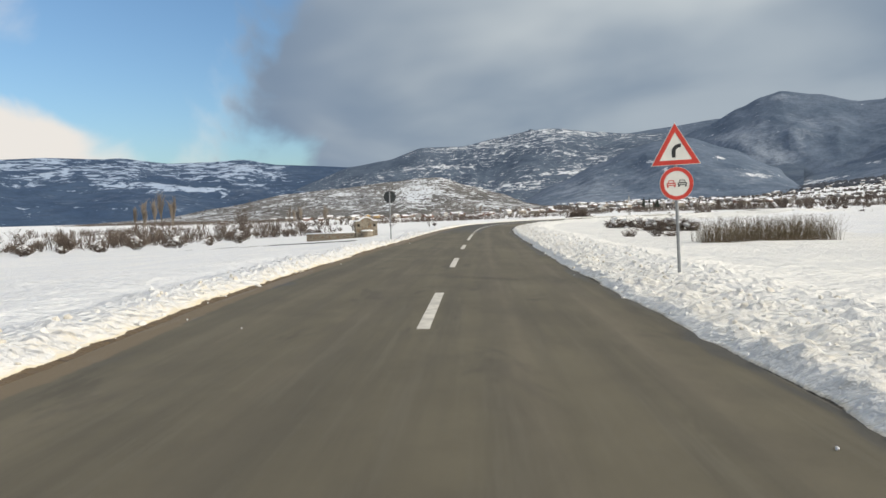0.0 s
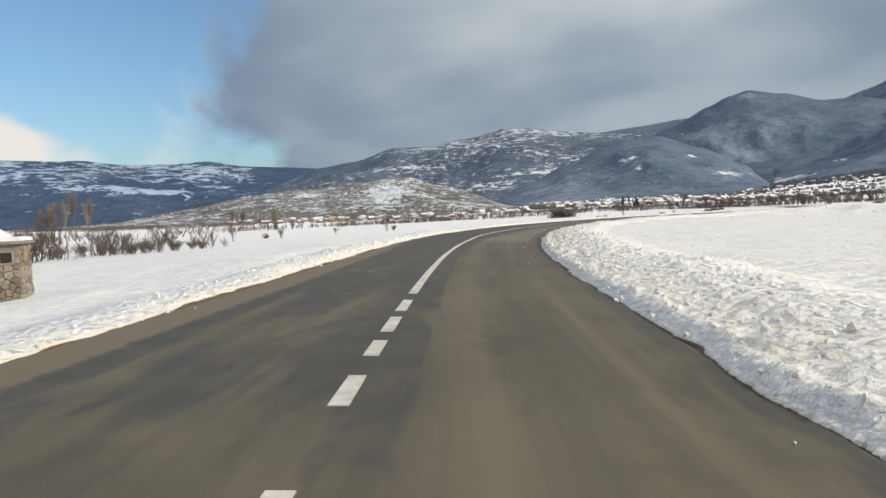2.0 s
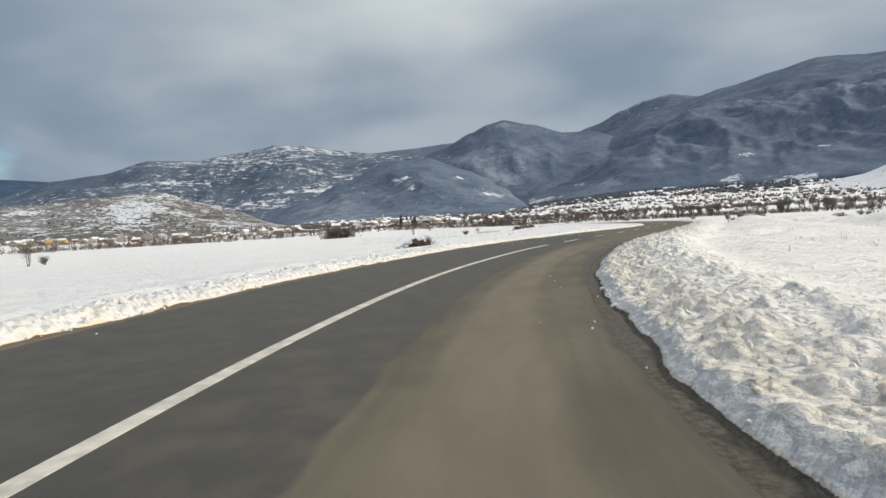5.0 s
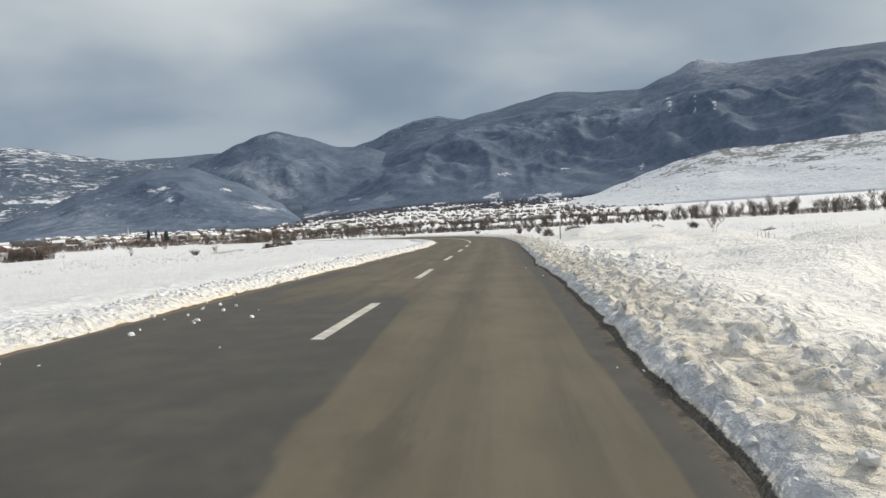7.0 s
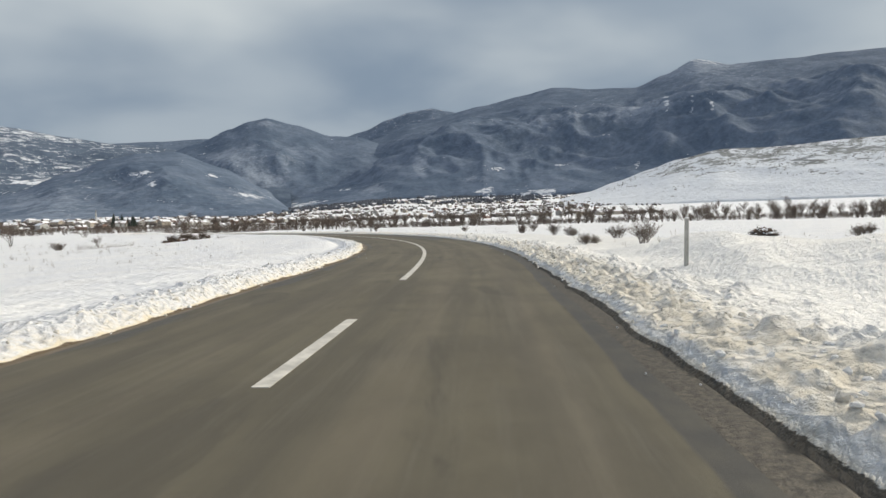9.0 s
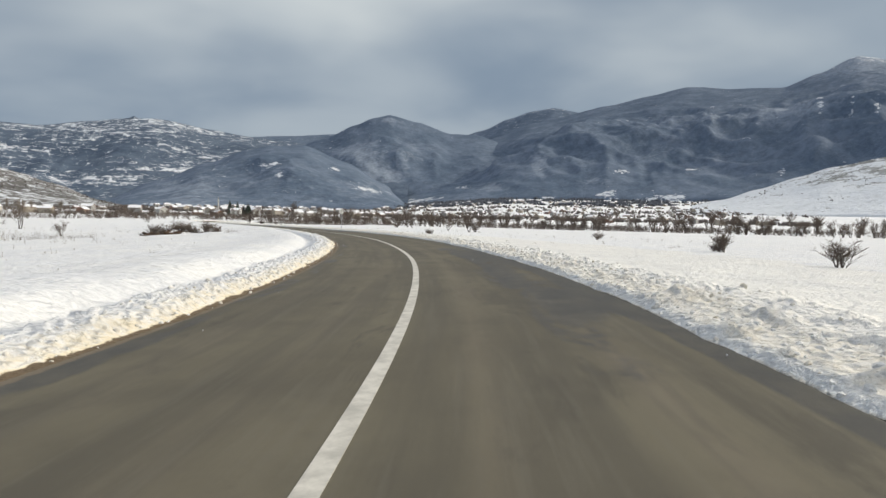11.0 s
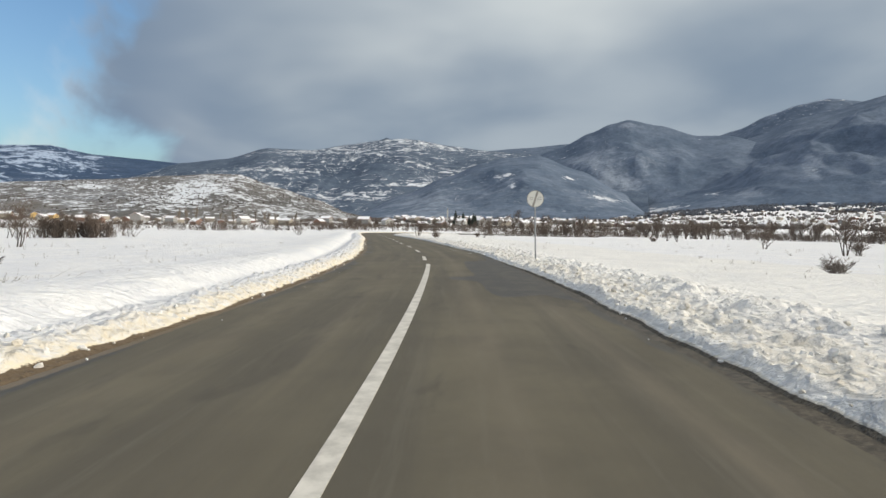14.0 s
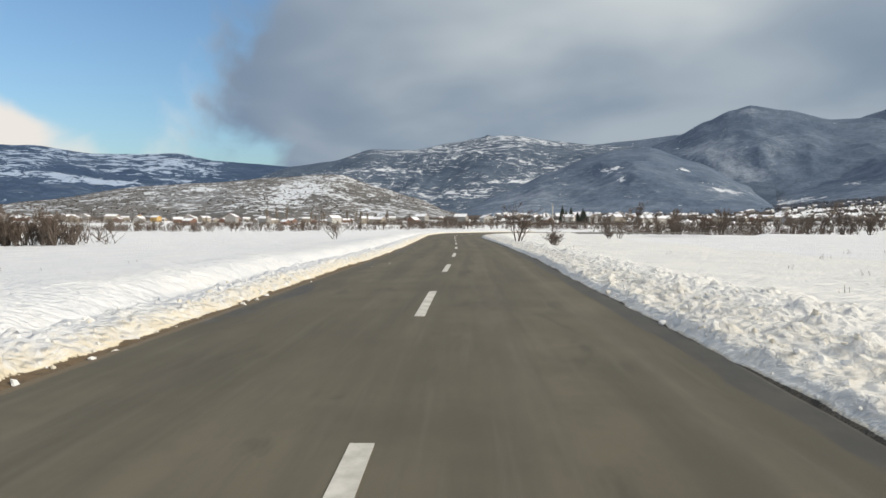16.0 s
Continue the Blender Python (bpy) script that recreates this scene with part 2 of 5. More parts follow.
def mountain_material(name, low, high, patch, powder, cover=(0.66, 0.69, 0.73), fine=0.0):
    """Bare woods with snowy clearings: the mesh says how much open snow and how much powdered wood there is."""
    m = Mat(name, 0.95, spec=0.1)
    a = m.noise(patch, 5, 0.58, 0.9, stretch=(1, 1, 2.6), world=True)
    b = m.noise(patch * 5.0, 4, 0.62, 0.3, stretch=(1, 1, 2.2), world=True)
    t = m.noise(0.09, 3, 0.7, world=True)
    plots = m.n.new("ShaderNodeTexVoronoi")
    mp = m.n.new("ShaderNodeMapping")
    mp.inputs["Scale"].default_value = (1, 1, 2.4)
    m.l.new(m.n.new("ShaderNodeNewGeometry").outputs["Position"], mp.inputs[0])
    m.l.new(mp.outputs[0], plots.inputs["Vector"])
    plots.inputs["Scale"].default_value = patch * 1.5
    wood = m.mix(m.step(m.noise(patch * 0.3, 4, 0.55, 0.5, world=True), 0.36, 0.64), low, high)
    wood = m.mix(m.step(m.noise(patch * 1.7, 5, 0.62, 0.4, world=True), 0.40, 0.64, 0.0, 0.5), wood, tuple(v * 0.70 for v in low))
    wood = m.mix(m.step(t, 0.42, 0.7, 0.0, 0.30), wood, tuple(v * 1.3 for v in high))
    open_ = m.attr("snow")
    rag = m.math("ADD", m.math("MULTIPLY", m.math("SUBTRACT", a, 0.5), 1.5), m.math("ADD", m.math("MULTIPLY", m.math("SUBTRACT", b, 0.5), 0.7 + fine), m.math("MULTIPLY", m.math("SUBTRACT", plots.outputs["Color"], 0.5), 0.28)))
    f = m.step(m.math("ADD", open_, rag), 0.47, 0.55)
    thin = m.math("ADD", m.attr("powder"), m.math("MULTIPLY", m.math("SUBTRACT", m.noise(patch * 1.3, 5, 0.66, 0.5, stretch=(1, 1, 0.7), world=True), 0.5), 1.6))
    # the powder's blue-grey has haze painted into it
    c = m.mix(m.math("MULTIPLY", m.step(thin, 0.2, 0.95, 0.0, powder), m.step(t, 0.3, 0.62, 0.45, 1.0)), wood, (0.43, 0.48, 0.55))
    c = m.mix(m.math("MULTIPLY", f, m.step(t, 0.25, 0.55, 0.72, 1.0)), c, cover)
    m.color(c)
    m.bump(m.math("ADD", b, m.math("MULTIPLY", t, 0.8)), 5.0, 0.5)
    return m.m


def stone_material():
    m = Mat("field_stone", 0.9)
    r = m.rand()
    a = m.noise(9.0, 5)
    c = m.mix(m.step(r, 0.1, 0.6), (0.24, 0.20, 0.15), (0.36, 0.325, 0.265))
    c = m.mix(m.step(r, 0.80, 0.84), c, (0.27, 0.175, 0.10))
    c = m.mix(m.step(r, 0.92, 0.94), c, (0.17, 0.15, 0.13))
    c = m.mix(m.step(a, 0.4, 0.7, 0.0, 0.5), c, (0.20, 0.15, 0.10))
    m.color(c)
    m.bump(m.noise(30.0, 5), 0.02)
    return m.m


SNOW = snow_material("field_snow", (0.125, 0.092, 0.058), (0.80, 0.70, 0.50))
BANK_EAST = snow_material("gritty_snow", (0.100, 0.088, 0.070), (0.62, 0.57, 0.47), ((0.78, 0.775, 0.755), (0.85, 0.84, 0.805)))
CAP = plain("snow_cap", (0.84, 0.85, 0.87), 0.75, var=0.05, scale=3.0, bump=0.03)
BANK_CLOD = Mat("crumbled_snow", 0.75, spec=0.3)
BANK_CLOD.color(BANK_CLOD.mix(BANK_CLOD.step(BANK_CLOD.island(), 0.35, 1.0), (0.82, 0.81, 0.79), (0.68, 0.63, 0.54))).bump(BANK_CLOD.noise(40.0, 4), 0.02)
BANK_CLOD = BANK_CLOD.m
ASPHALT = asphalt_material()
PAINT = plain("road_paint", (0.52, 0.50, 0.45), 0.7, var=0.22, scale=4.0, bump=0.002)
STONE = stone_material()
MORTAR = plain("mortar", (0.26, 0.23, 0.185), 0.95, bump=0.01)
NICHE_SHADE = plain("niche_shade", (0.03, 0.025, 0.02), 0.9)
STEEL = plain("galvanised_steel", (0.36, 0.37, 0.38), 0.42, 0.75, var=0.15, scale=9.0)
SIGN_BACK = plain("grey_sign_back", (0.055, 0.06, 0.062), 0.55, 0.3, var=0.2)
WHITE = plain("sign_white", (0.74, 0.73, 0.68), 0.4, var=0.05)
RED = plain("sign_red", (0.55, 0.045, 0.03), 0.4, var=0.1)
BLACK = plain("sign_black", (0.02, 0.02, 0.02), 0.45)
SIGN_GREY = plain("sign_grey", (0.33, 0.31, 0.27), 0.45)
BARK = plain("dark_bark", (0.10, 0.08, 0.066), 0.95, var=0.35, bump=0.01, random=0.5)
TWIG = plain("brown_twigs", (0.150, 0.115, 0.092), 0.95, var=0.35, random=0.4)
PALE = plain("pale_poplar_bark", (0.25, 0.21, 0.17), 0.95, var=0.25, random=0.3)
LITTER = plain("leaf_litter", (0.105, 0.066, 0.042), 0.95, var=0.45, scale=5.0, bump=0.03)
REED = plain("dry_reed", (0.20, 0.155, 0.10), 0.95, var=0.35, random=0.3)
NEEDLE = plain("conifer_needles", (0.022, 0.032, 0.024), 0.9, var=0.4, scale=3.0)
POST = plain("weathered_post", (0.38, 0.37, 0.34), 0.8, var=0.2, scale=12.0)
WATER = plain("wet_ditch", (0.030, 0.029, 0.028), 0.75, var=0.3)
TILE = plain("roof_tile", (0.22, 0.10, 0.07), 0.9, var=0.3)
GLASS = plain("window_glass", (0.03, 0.035, 0.04), 0.12, var=0.1)
FRAME = plain("window_frame", (0.5, 0.48, 0.44), 0.6)
WALLS = [plain(f"plaster_{n}", c, 0.9, var=0.12, scale=1.5) for n, c in (
    ("white", (0.52, 0.51, 0.48)), ("grey", (0.30, 0.29, 0.28)), ("brick", (0.22, 0.13, 0.10)),
    ("beige", (0.38, 0.34, 0.28)), ("yellow", (0.62, 0.42, 0.16)))]


# ---- helpers for shapes ----
def mesh_object(name, verts, faces, mat, parent=None, label="", smooth=False):
    me = bpy.data.meshes.new(name)
    me.from_pydata([tuple(map(float, v)) for v in verts] if not isinstance(verts, np.ndarray) else verts.tolist(), [], faces)
    me.materials.append(mat)
    if smooth:
        me.polygons.foreach_set("use_smooth", [True] * len(me.polygons))
    ob = new(name, me)
    ob.parent = parent
    if label:
        ob["label"] = label
    return ob


def part(name, bm, material, parent, label="", smooth=False):
    me = bpy.data.meshes.new(name)
    bm.to_mesh(me)
    bm.free()
    me.materials.append(material)
    if smooth:
        me.polygons.foreach_set("use_smooth", [True] * len(me.polygons))
    ob = new(name, me)
    ob.parent = parent
    if label:
        ob["label"] = label
    return ob


def empty(name, m, label, category, group="", kind=""):
    ob = new(name)
    ob.empty_display_size = 0.2
    ob.matrix_world = m
    return tagged(ob, label, category, group, kind)


def box(bm, size, at=(0, 0, 0), bevel=0.0, turn=None):
    r = bmesh.ops.create_cube(bm, size=1.0)
    m = Matrix.Translation(at) @ (turn or Matrix()) @ Matrix.Diagonal((*size, 1))
    bmesh.ops.transform(bm, matrix=m, verts=r["verts"])
    if bevel:
        es = list({e for v in r["verts"] for e in v.link_edges})
        bmesh.ops.bevel(bm, geom=es, offset=bevel, segments=1, affect="EDGES")
    return bm


def rod(bm, a, b, r1, r2, sides=8, caps=True):
    a, b = Vector(a), Vector(b)
    q = (b - a).to_track_quat("Z", "Y").to_matrix().to_4x4()
    r = bmesh.ops.create_cone(bm, cap_ends=caps, segments=sides, radius1=r1, radius2=r2, depth=(b - a).length)
    bmesh.ops.transform(bm, matrix=Matrix.Translation((a + b) / 2) @ q, verts=r["verts"])


def plate(bm, outline, thick, y=0.0):
    """A flat plate in the xz plane that faces -y."""
    f = [bm.verts.new((x, y, z)) for x, z in outline]
    b = [bm.verts.new((x, y + thick, z)) for x, z in outline]
    bm.faces.new(f)
    bm.faces.new(b[::-1])
    n = len(f)
    for i in range(n):
        bm.faces.new((f[(i + 1) % n], f[i], b[i], b[(i + 1) % n]))
    bmesh.ops.recalc_face_normals(bm, faces=bm.faces)


def ring(bm, outer, inner, thick, y=0.0):
    """The frame between two outlines of as many corners."""
    n = len(outer)
    rows = [[bm.verts.new((x, yy, z)) for x, z in o] for yy in (y, y + thick) for o in (outer, inner)]
    for i in range(n):
        j = (i + 1) % n
        for p, q in ((0, 1), (1, 3), (3, 2), (2, 0)):
            bm.faces.new((rows[p][i], rows[p][j], rows[q][j], rows[q][i]))
    bmesh.ops.recalc_face_normals(bm, faces=bm.faces)


def disc(r, n=40, cx=0.0, cz=0.0):
    return [(cx + r * math.cos(2 * math.pi * i / n), cz + r * math.sin(2 * math.pi * i / n)) for i in range(n)]


def lattice(ix, iy, seed):
    h = (ix.astype(np.int64) * 374761393 + iy.astype(np.int64) * 668265263 + seed * 974634777) & 0x7FFFFFFF
    h = ((h ^ (h >> 13)) * 1274126177) & 0x7FFFFFFF
    return ((h ^ (h >> 16)) & 0xFFFF) / 65535.0


def vnoise(x, y, seed=0):
    ix, iy = np.floor(x), np.floor(y)
    fx, fy = x - ix, y - iy
    fx, fy = fx * fx * fx * (fx * (fx * 6 - 15) + 10), fy * fy * fy * (fy * (fy * 6 - 15) + 10)
    a, b = lattice(ix, iy, seed), lattice(ix + 1, iy, seed)
    c, d = lattice(ix, iy + 1, seed), lattice(ix + 1, iy + 1, seed)
    return (a + (b - a) * fx) * (1 - fy) + (c + (d - c) * fx) * fy


def fbm(x, y, octaves=4, seed=0, gain=0.5, ridged=False):
    s = np.zeros_like(np.asarray(x, float))
    amp, tot = 1.0, 0.0
    for o in range(octaves):
        n = vnoise(x * 2.0 ** o + 17.3 * o, y * 2.0 ** o - 9.1 * o, seed + o)
        s += amp * ((1 - np.abs(2 * n - 1)) if ridged else n)
        tot += amp
        amp *= gain
    return s / tot


def smooth(x, lo, hi):
    t = np.clip((x - lo) / (hi - lo), 0, 1)
    return t * t * (3 - 2 * t)


# ---- the road's line ----
# heading (degrees clockwise from +y) every 18 m, joined by a natural cubic spline
HEAD = [3.46, 3.33, 3.3, 4.16, 4.29, 7.01, 13.54, 23.23, 35.87, 46.69, 49.99, 49.63, 48.47, 42.44, 33.94, 26.67, 20.88, 14.0, 11.04, 5.68, 5.95, 4.6, 4.0, 5.0, 14, 32, 48, 54, 55, 55, 55]
STEP = 0.25


def spline(vals, gap, at):
    n = len(vals)
    m, r = np.zeros((n, n)), np.zeros(n)
    m[0, 0] = m[-1, -1] = 1
    for i in range(1, n - 1):
        m[i, i - 1], m[i, i], m[i, i + 1] = gap, 4 * gap, gap
        r[i] = 6 * (vals[i + 1] - 2 * vals[i] + vals[i - 1]) / gap
    d = np.linalg.solve(m, r)
    k = np.clip((at / gap).astype(int), 0, n - 2)
    b = at / gap - k
    a = 1 - b
    v = np.array(vals)
    return a * v[k] + b * v[k + 1] + gap * gap / 6 * ((a ** 3 - a) * d[k] + (b ** 3 - b) * d[k + 1])


ROAD_S = np.arange(0, 18.0 * (len(HEAD) - 1), STEP)
ROAD_H = np.radians(spline(HEAD, 18.0, ROAD_S))
ROAD_X = -2.18 + np.r_[0, np.cumsum(np.sin((ROAD_H[1:] + ROAD_H[:-1]) / 2) * STEP)]
ROAD_Y = -26.94 + np.r_[0, np.cumsum(np.cos((ROAD_H[1:] + ROAD_H[:-1]) / 2) * STEP)]
BANK_AT = ([0, 27, 49, 92, 102, 122, 150, 169, 187, 205, 223, 251, 271, 301, 322, 343, 380, 410, 460, 540],
           [-1.5, -1.5, -2.0, -2.1, -2.5, -2.55, -2.3, -2.65, -2.55, -0.95, 0.7, 2.1, 2.5, 1.6, 1.4, 0.9, 0.0, -1.5, -2.0, 0.0])
# where the snow's foot stands, and how far the asphalt stops short of it on the east side
LEFT_AT = ([0, 27, 32, 36, 42, 65, 75, 84, 95, 108, 118, 150, 164, 183, 192, 212, 218, 256, 262, 278, 296, 302, 316, 330, 348, 540],
           [3.1, 3.15, 3.1, 3.4, 3.45, 3.3, 3.3, 3.0, 2.95, 3.0, 2.9, 3.0, 3.2, 3.0, 2.85, 2.85, 3.1, 3.2, 3.2, 3.05, 3.2, 3.25, 3.0, 3.15, 3.15, 3.0])
RIGHT_AT = ([0, 35, 42, 65, 72, 87, 92, 103, 112, 128, 150, 157, 164, 172, 183, 190, 209, 216, 257, 265, 283, 296, 305, 316, 325, 342, 350, 540],
            [3.0, 2.98, 2.85, 2.87, 3.0, 3.3, 3.45, 3.72, 3.9, 4.0, 3.85, 3.78, 3.5, 3.35, 3.5, 3.35, 3.5, 3.38, 3.45, 3.28, 3.33, 3.3, 3.27, 3.15, 2.97, 2.9, 3.1, 3.1])
GUTTER_AT = ([0, 80, 92, 104, 120, 140, 156, 170, 183, 209, 222, 245, 288, 298, 312, 326, 345, 540], [0.06, 0.08, 0.14, 0.26, 0.34, 0.30, 0.22, 0.12, 0.22, 0.36, 0.14, 0.05, 0.05, 0.24, 0.28, 0.12, 0.08, 0.06])


def bank_slope(s):
    return np.tan(np.radians(np.interp(s, *BANK_AT)))


def on_road(s, u):
    """World x, y at a station s and an offset u to the right of the centre line."""
    h = np.interp(s, ROAD_S, ROAD_H)
    return np.interp(s, ROAD_S, ROAD_X) + u * np.cos(h), np.interp(s, ROAD_S, ROAD_Y) - u * np.sin(h)


def to_road(x, y):
    """Station and signed offset of world points."""
    x, y = np.atleast_1d(np.asarray(x, float)), np.atleast_1d(np.asarray(y, float))
    cx, cy, ch, cs = ROAD_X[::8], ROAD_Y[::8], ROAD_H[::8], ROAD_S[::8]
    s, u = np.empty(len(x)), np.empty(len(x))
    for i in range(0, len(x), 4000):
        dx, dy = x[i:i + 4000, None] - cx, y[i:i + 4000, None] - cy
        k = (dx * dx + dy * dy).argmin(1)
        r = np.arange(len(k))
        ddx, ddy = dx[r, k], dy[r, k]
        s[i:i + 4000] = cs[k] + ddx * np.sin(ch[k]) + ddy * np.cos(ch[k])
        side_ = ddx * np.cos(ch[k]) - ddy * np.sin(ch[k])
        u[i:i + 4000] = np.sign(side_ + 1e-9) * np.hypot(ddx, ddy)
    return s, u


CX, CY = 90.0, 160.0


def terrain_su(x, y, s, u):
    """The lie of the land: it falls away west of the road and climbs towards the village and the mountains."""
    r = np.hypot(x - CX, y - CY)
    az = np.degrees(np.arctan2(x - CX, y - CY))
    d = np.abs(u)
    left = -0.05 * d * np.exp(-d / 110.0)
    right = -(0.4 + 0.5 * smooth(s, 153, 183) * (1 - smooth(s, 218, 249))) * (1 - np.exp(-d / 5.5))
    z = np.where(u < 0, left, right)
    # wind-blown mounds in the eastern field
    mound = np.maximum(0, fbm(x / 8.0, y / 5.5, 3, 57) - 0.42) * 3.2
    z = z + mound * smooth(s, 165, 190) * (1 - smooth(s, 236, 252)) * smooth(u, 6, 12) * (1 - smooth(u, 34, 46))
    k = 0.008 + 0.014 * smooth(az, -8, 13)
    z = z + k * np.maximum(0, r - 350) + (0.008 * smooth(az, 7, 22) + 0.04 * smooth(az, 24, 43)) * np.clip(r - 850, 0, 1200)
    return z + 0.25 * (fbm(x / 23.0, y / 23.0, 3, 5) - 0.5) * smooth(d, 8, 30)


def terrain(x, y):
    x, y = np.atleast_1d(np.asarray(x, float)), np.atleast_1d(np.asarray(y, float))
    return terrain_su(x, y, *to_road(x, y))


def ground_at(x, y):
    return float(terrain([x], [y])[0])


# ---- ground sheet ----
def axis(lo, hi, far_lo, far_hi, gap):
    near = np.arange(lo, hi + 1, gap)
    up, dn, g = [near[-1]], [near[0]], gap
    while up[-1] < far_hi:
        g *= 1.14
        up.append(up[-1] + g)
    g = gap
    while dn[-1] > far_lo:
        g *= 1.14
        dn.append(dn[-1] - g)
    return np.r_[dn[:0:-1], near, up[1:]]


def grid_faces(rows, cols):
    i = np.arange((rows - 1) * (cols - 1))
    a = (i // (cols - 1)) * cols + i % (cols - 1)
    return np.stack([a, a + 1, a + cols + 1, a + cols], 1).tolist()


gx, gy = axis(-140, 420, -4200, 4700, 4.0), axis(-90, 520, -1500, 4700, 4.0)
GX, GY = np.meshgrid(gx, gy)
px_, py_ = GX.ravel(), GY.ravel()
ps, pu = to_road(px_, py_)
pz = terrain_su(px_, py_, ps, pu) - 0.75 * (1 - smooth(np.abs(pu), 15, 19))
ground = mesh_object("ground", np.stack([px_, py_, pz], 1), grid_faces(len(gy), len(gx)), SNOW, smooth=True)
tagged(ground, "wide plain of farm fields under clean white snow", "snow field", kind="structure")


def set_attr(ob, name, values):
    a = ob.data.attributes.new(name, "FLOAT", "POINT")
    a.data.foreach_set("value", np.asarray(values, np.float32).ravel())


# ---- road ----
S = np.arange(0, ROAD_S[-1] - 1, 0.5)
cols = np.r_[np.linspace(-0.85, 0.85, 18)]
SS, UU = np.meshgrid(S, np.r_[-1.10, -1.0, -0.93, cols, 0.90, 0.95, 1.0, 1.5, 2.0, 2.5], indexing="ij")
wl_, rim = np.interp(SS, *LEFT_AT), np.interp(SS, *GUTTER_AT)
rim = np.maximum(0.02, rim + 0.07 * (fbm(SS / 1.6, SS * 0 + 2.0, 3, 15) - 0.5))
wr_ = np.interp(SS, *RIGHT_AT) - rim
off = np.where(UU < 0, UU * wl_, np.where(UU <= 1.0, UU * wr_, wr_ + np.array([0.0, 0.02, 1.0, 1.0])[np.clip(((UU - 1.0) * 2).astype(int), 0, 3)] * rim + 0.25 * (UU > 2.2)))
rx, ry = on_road(SS.ravel(), off.ravel())
rz = (off * bank_slope(SS) - np.where(UU < -1.01, 0.09, 0.0) - np.where(UU > 1.2, 0.035 * smooth(rim, 0.06, 0.16), 0.0) - np.where(UU > 2.2, 0.08, 0.0)).ravel()
road = mesh_object("road", np.stack([rx, ry, rz], 1), [f[::-1] for f in grid_faces(*SS.shape)], ASPHALT, smooth=False)
tagged(road, "two-lane grey asphalt road, dry and dusty with damp dark patches", "road", kind="structure")
near_edge = np.minimum(off + wl_, wr_ - off)
set_attr(road, "along", SS)
set_attr(road, "across", off)
set_attr(road, "soil", np.where(UU > 1.2, smooth(rim, 0.06, 0.16), 0.0))
# drying mud lies along the western edge
set_attr(road, "dirt", np.where(off < 0, (1 - smooth(near_edge, 0.12 - 0.06 * smooth(SS, 95, 110), 0.42 - 0.18 * smooth(SS, 95, 110))) + 0.85 * smooth(SS, 48, 62) * (1 - smooth(SS, 92, 100)) * (1 - smooth(near_edge, 0.5, 1.0)), 0.0))
# tyres carry dust out of the bend; elsewhere they keep two paths a shade paler
bend = smooth(SS, 99, 106) * (1 - smooth(SS, 172, 196))
lo_, hi_ = np.interp(SS, [99, 104, 110, 114, 130, 150, 165, 178, 196], [0.75, 0.80, 1.05, 1.6, 1.7, 1.75, 1.25, 0.7, 0.2]), np.interp(SS, [99, 112, 130, 150, 165, 178, 196], [3.3, 3.3, 2.9, 2.55, 2.4, 2.6, 3.0])
soften = 0.12 + 0.35 * smooth(SS, 140, 165)
heap = smooth(off, lo_ - soften, lo_ + soften) * (1 - smooth(off, hi_ - 0.2, hi_ + 0.2))
tracks = np.exp(-((off - 0.95) / 0.28) ** 2) + np.exp(-((off - 2.25) / 0.28) ** 2) + 0.8 * np.exp(-((off + 0.95) / 0.3) ** 2) + 0.8 * np.exp(-((off + 2.2) / 0.3) ** 2)
set_attr(road, "dust", np.clip(0.42 * tracks * (1 - 0.7 * bend) + 0.85 * bend * (1 - 0.72 * smooth(SS, 153, 174)) * heap, 0, 1))
damp = smooth(SS, 56, 80) * (1 - smooth(SS, 172, 190))
wet = 0.95 * damp * (1 - smooth(off, lo_ * 0.5 + 0.1, lo_ + 0.1)) * (0.62 + 0.38 * smooth(SS, 90, 104)) \
    + (0.55 + 0.4 * smooth(SS, 140, 152) * (1 - smooth(SS, 230, 245))) * (1 - smooth(wr_ - off, 0.05, 0.45 + 0.25 * smooth(SS, 84, 92) * (1 - smooth(SS, 100, 106)))) \
    + 0.62 * smooth(SS, 236, 254) * (1 - smooth(SS, 266, 284)) * smooth(off, 0.5, 2.2) \
    + 0.98 * smooth(SS, 311, 314) * (1 - smooth(SS, 319, 333)) * smooth(off, 1.15, 1.55) \
    + 0.75 * np.exp(-((SS - 317.0) / 0.8) ** 2) * smooth(off, 0.4, 0.7) \
    + 0.50 * (1 - smooth(off + wl_, 0.35, 1.0)) * (1 - 0.5 * bend) \
    + 0.30 * smooth(SS, 343, 357) * smooth(off, 1.6, 3.0)
set_attr(road, "wet", np.clip(wet, 0, 1))
set_attr(road, "crack", np.exp(-((SS - 108.0) / 7.0) ** 4) * (off > 0))


# ---- snow banks along the road ----
def lumps(x, y, cell, lo, hi, seed, rare=1.5):
    """Rounded clods: the tops of balls strewn one to a cell."""
    ix, iy = np.floor(x / cell), np.floor(y / cell)
    h = np.zeros_like(x)
    for ox in (-1, 0, 1):
        for oy in (-1, 0, 1):
            cx, cy = ix + ox, iy + oy
            qx = (cx + lattice(cx, cy, seed)) * cell
            qy = (cy + lattice(cx, cy, seed + 1)) * cell
            r = lo + (hi - lo) * lattice(cx, cy, seed + 2) ** rare
            h = np.maximum(h, np.sqrt(np.maximum(0, r * r - (x - qx) ** 2 - (y - qy) ** 2)))
    return h


VERGE_S = np.r_[np.arange(0, 358, 0.135), np.arange(358, 470, 0.4)]
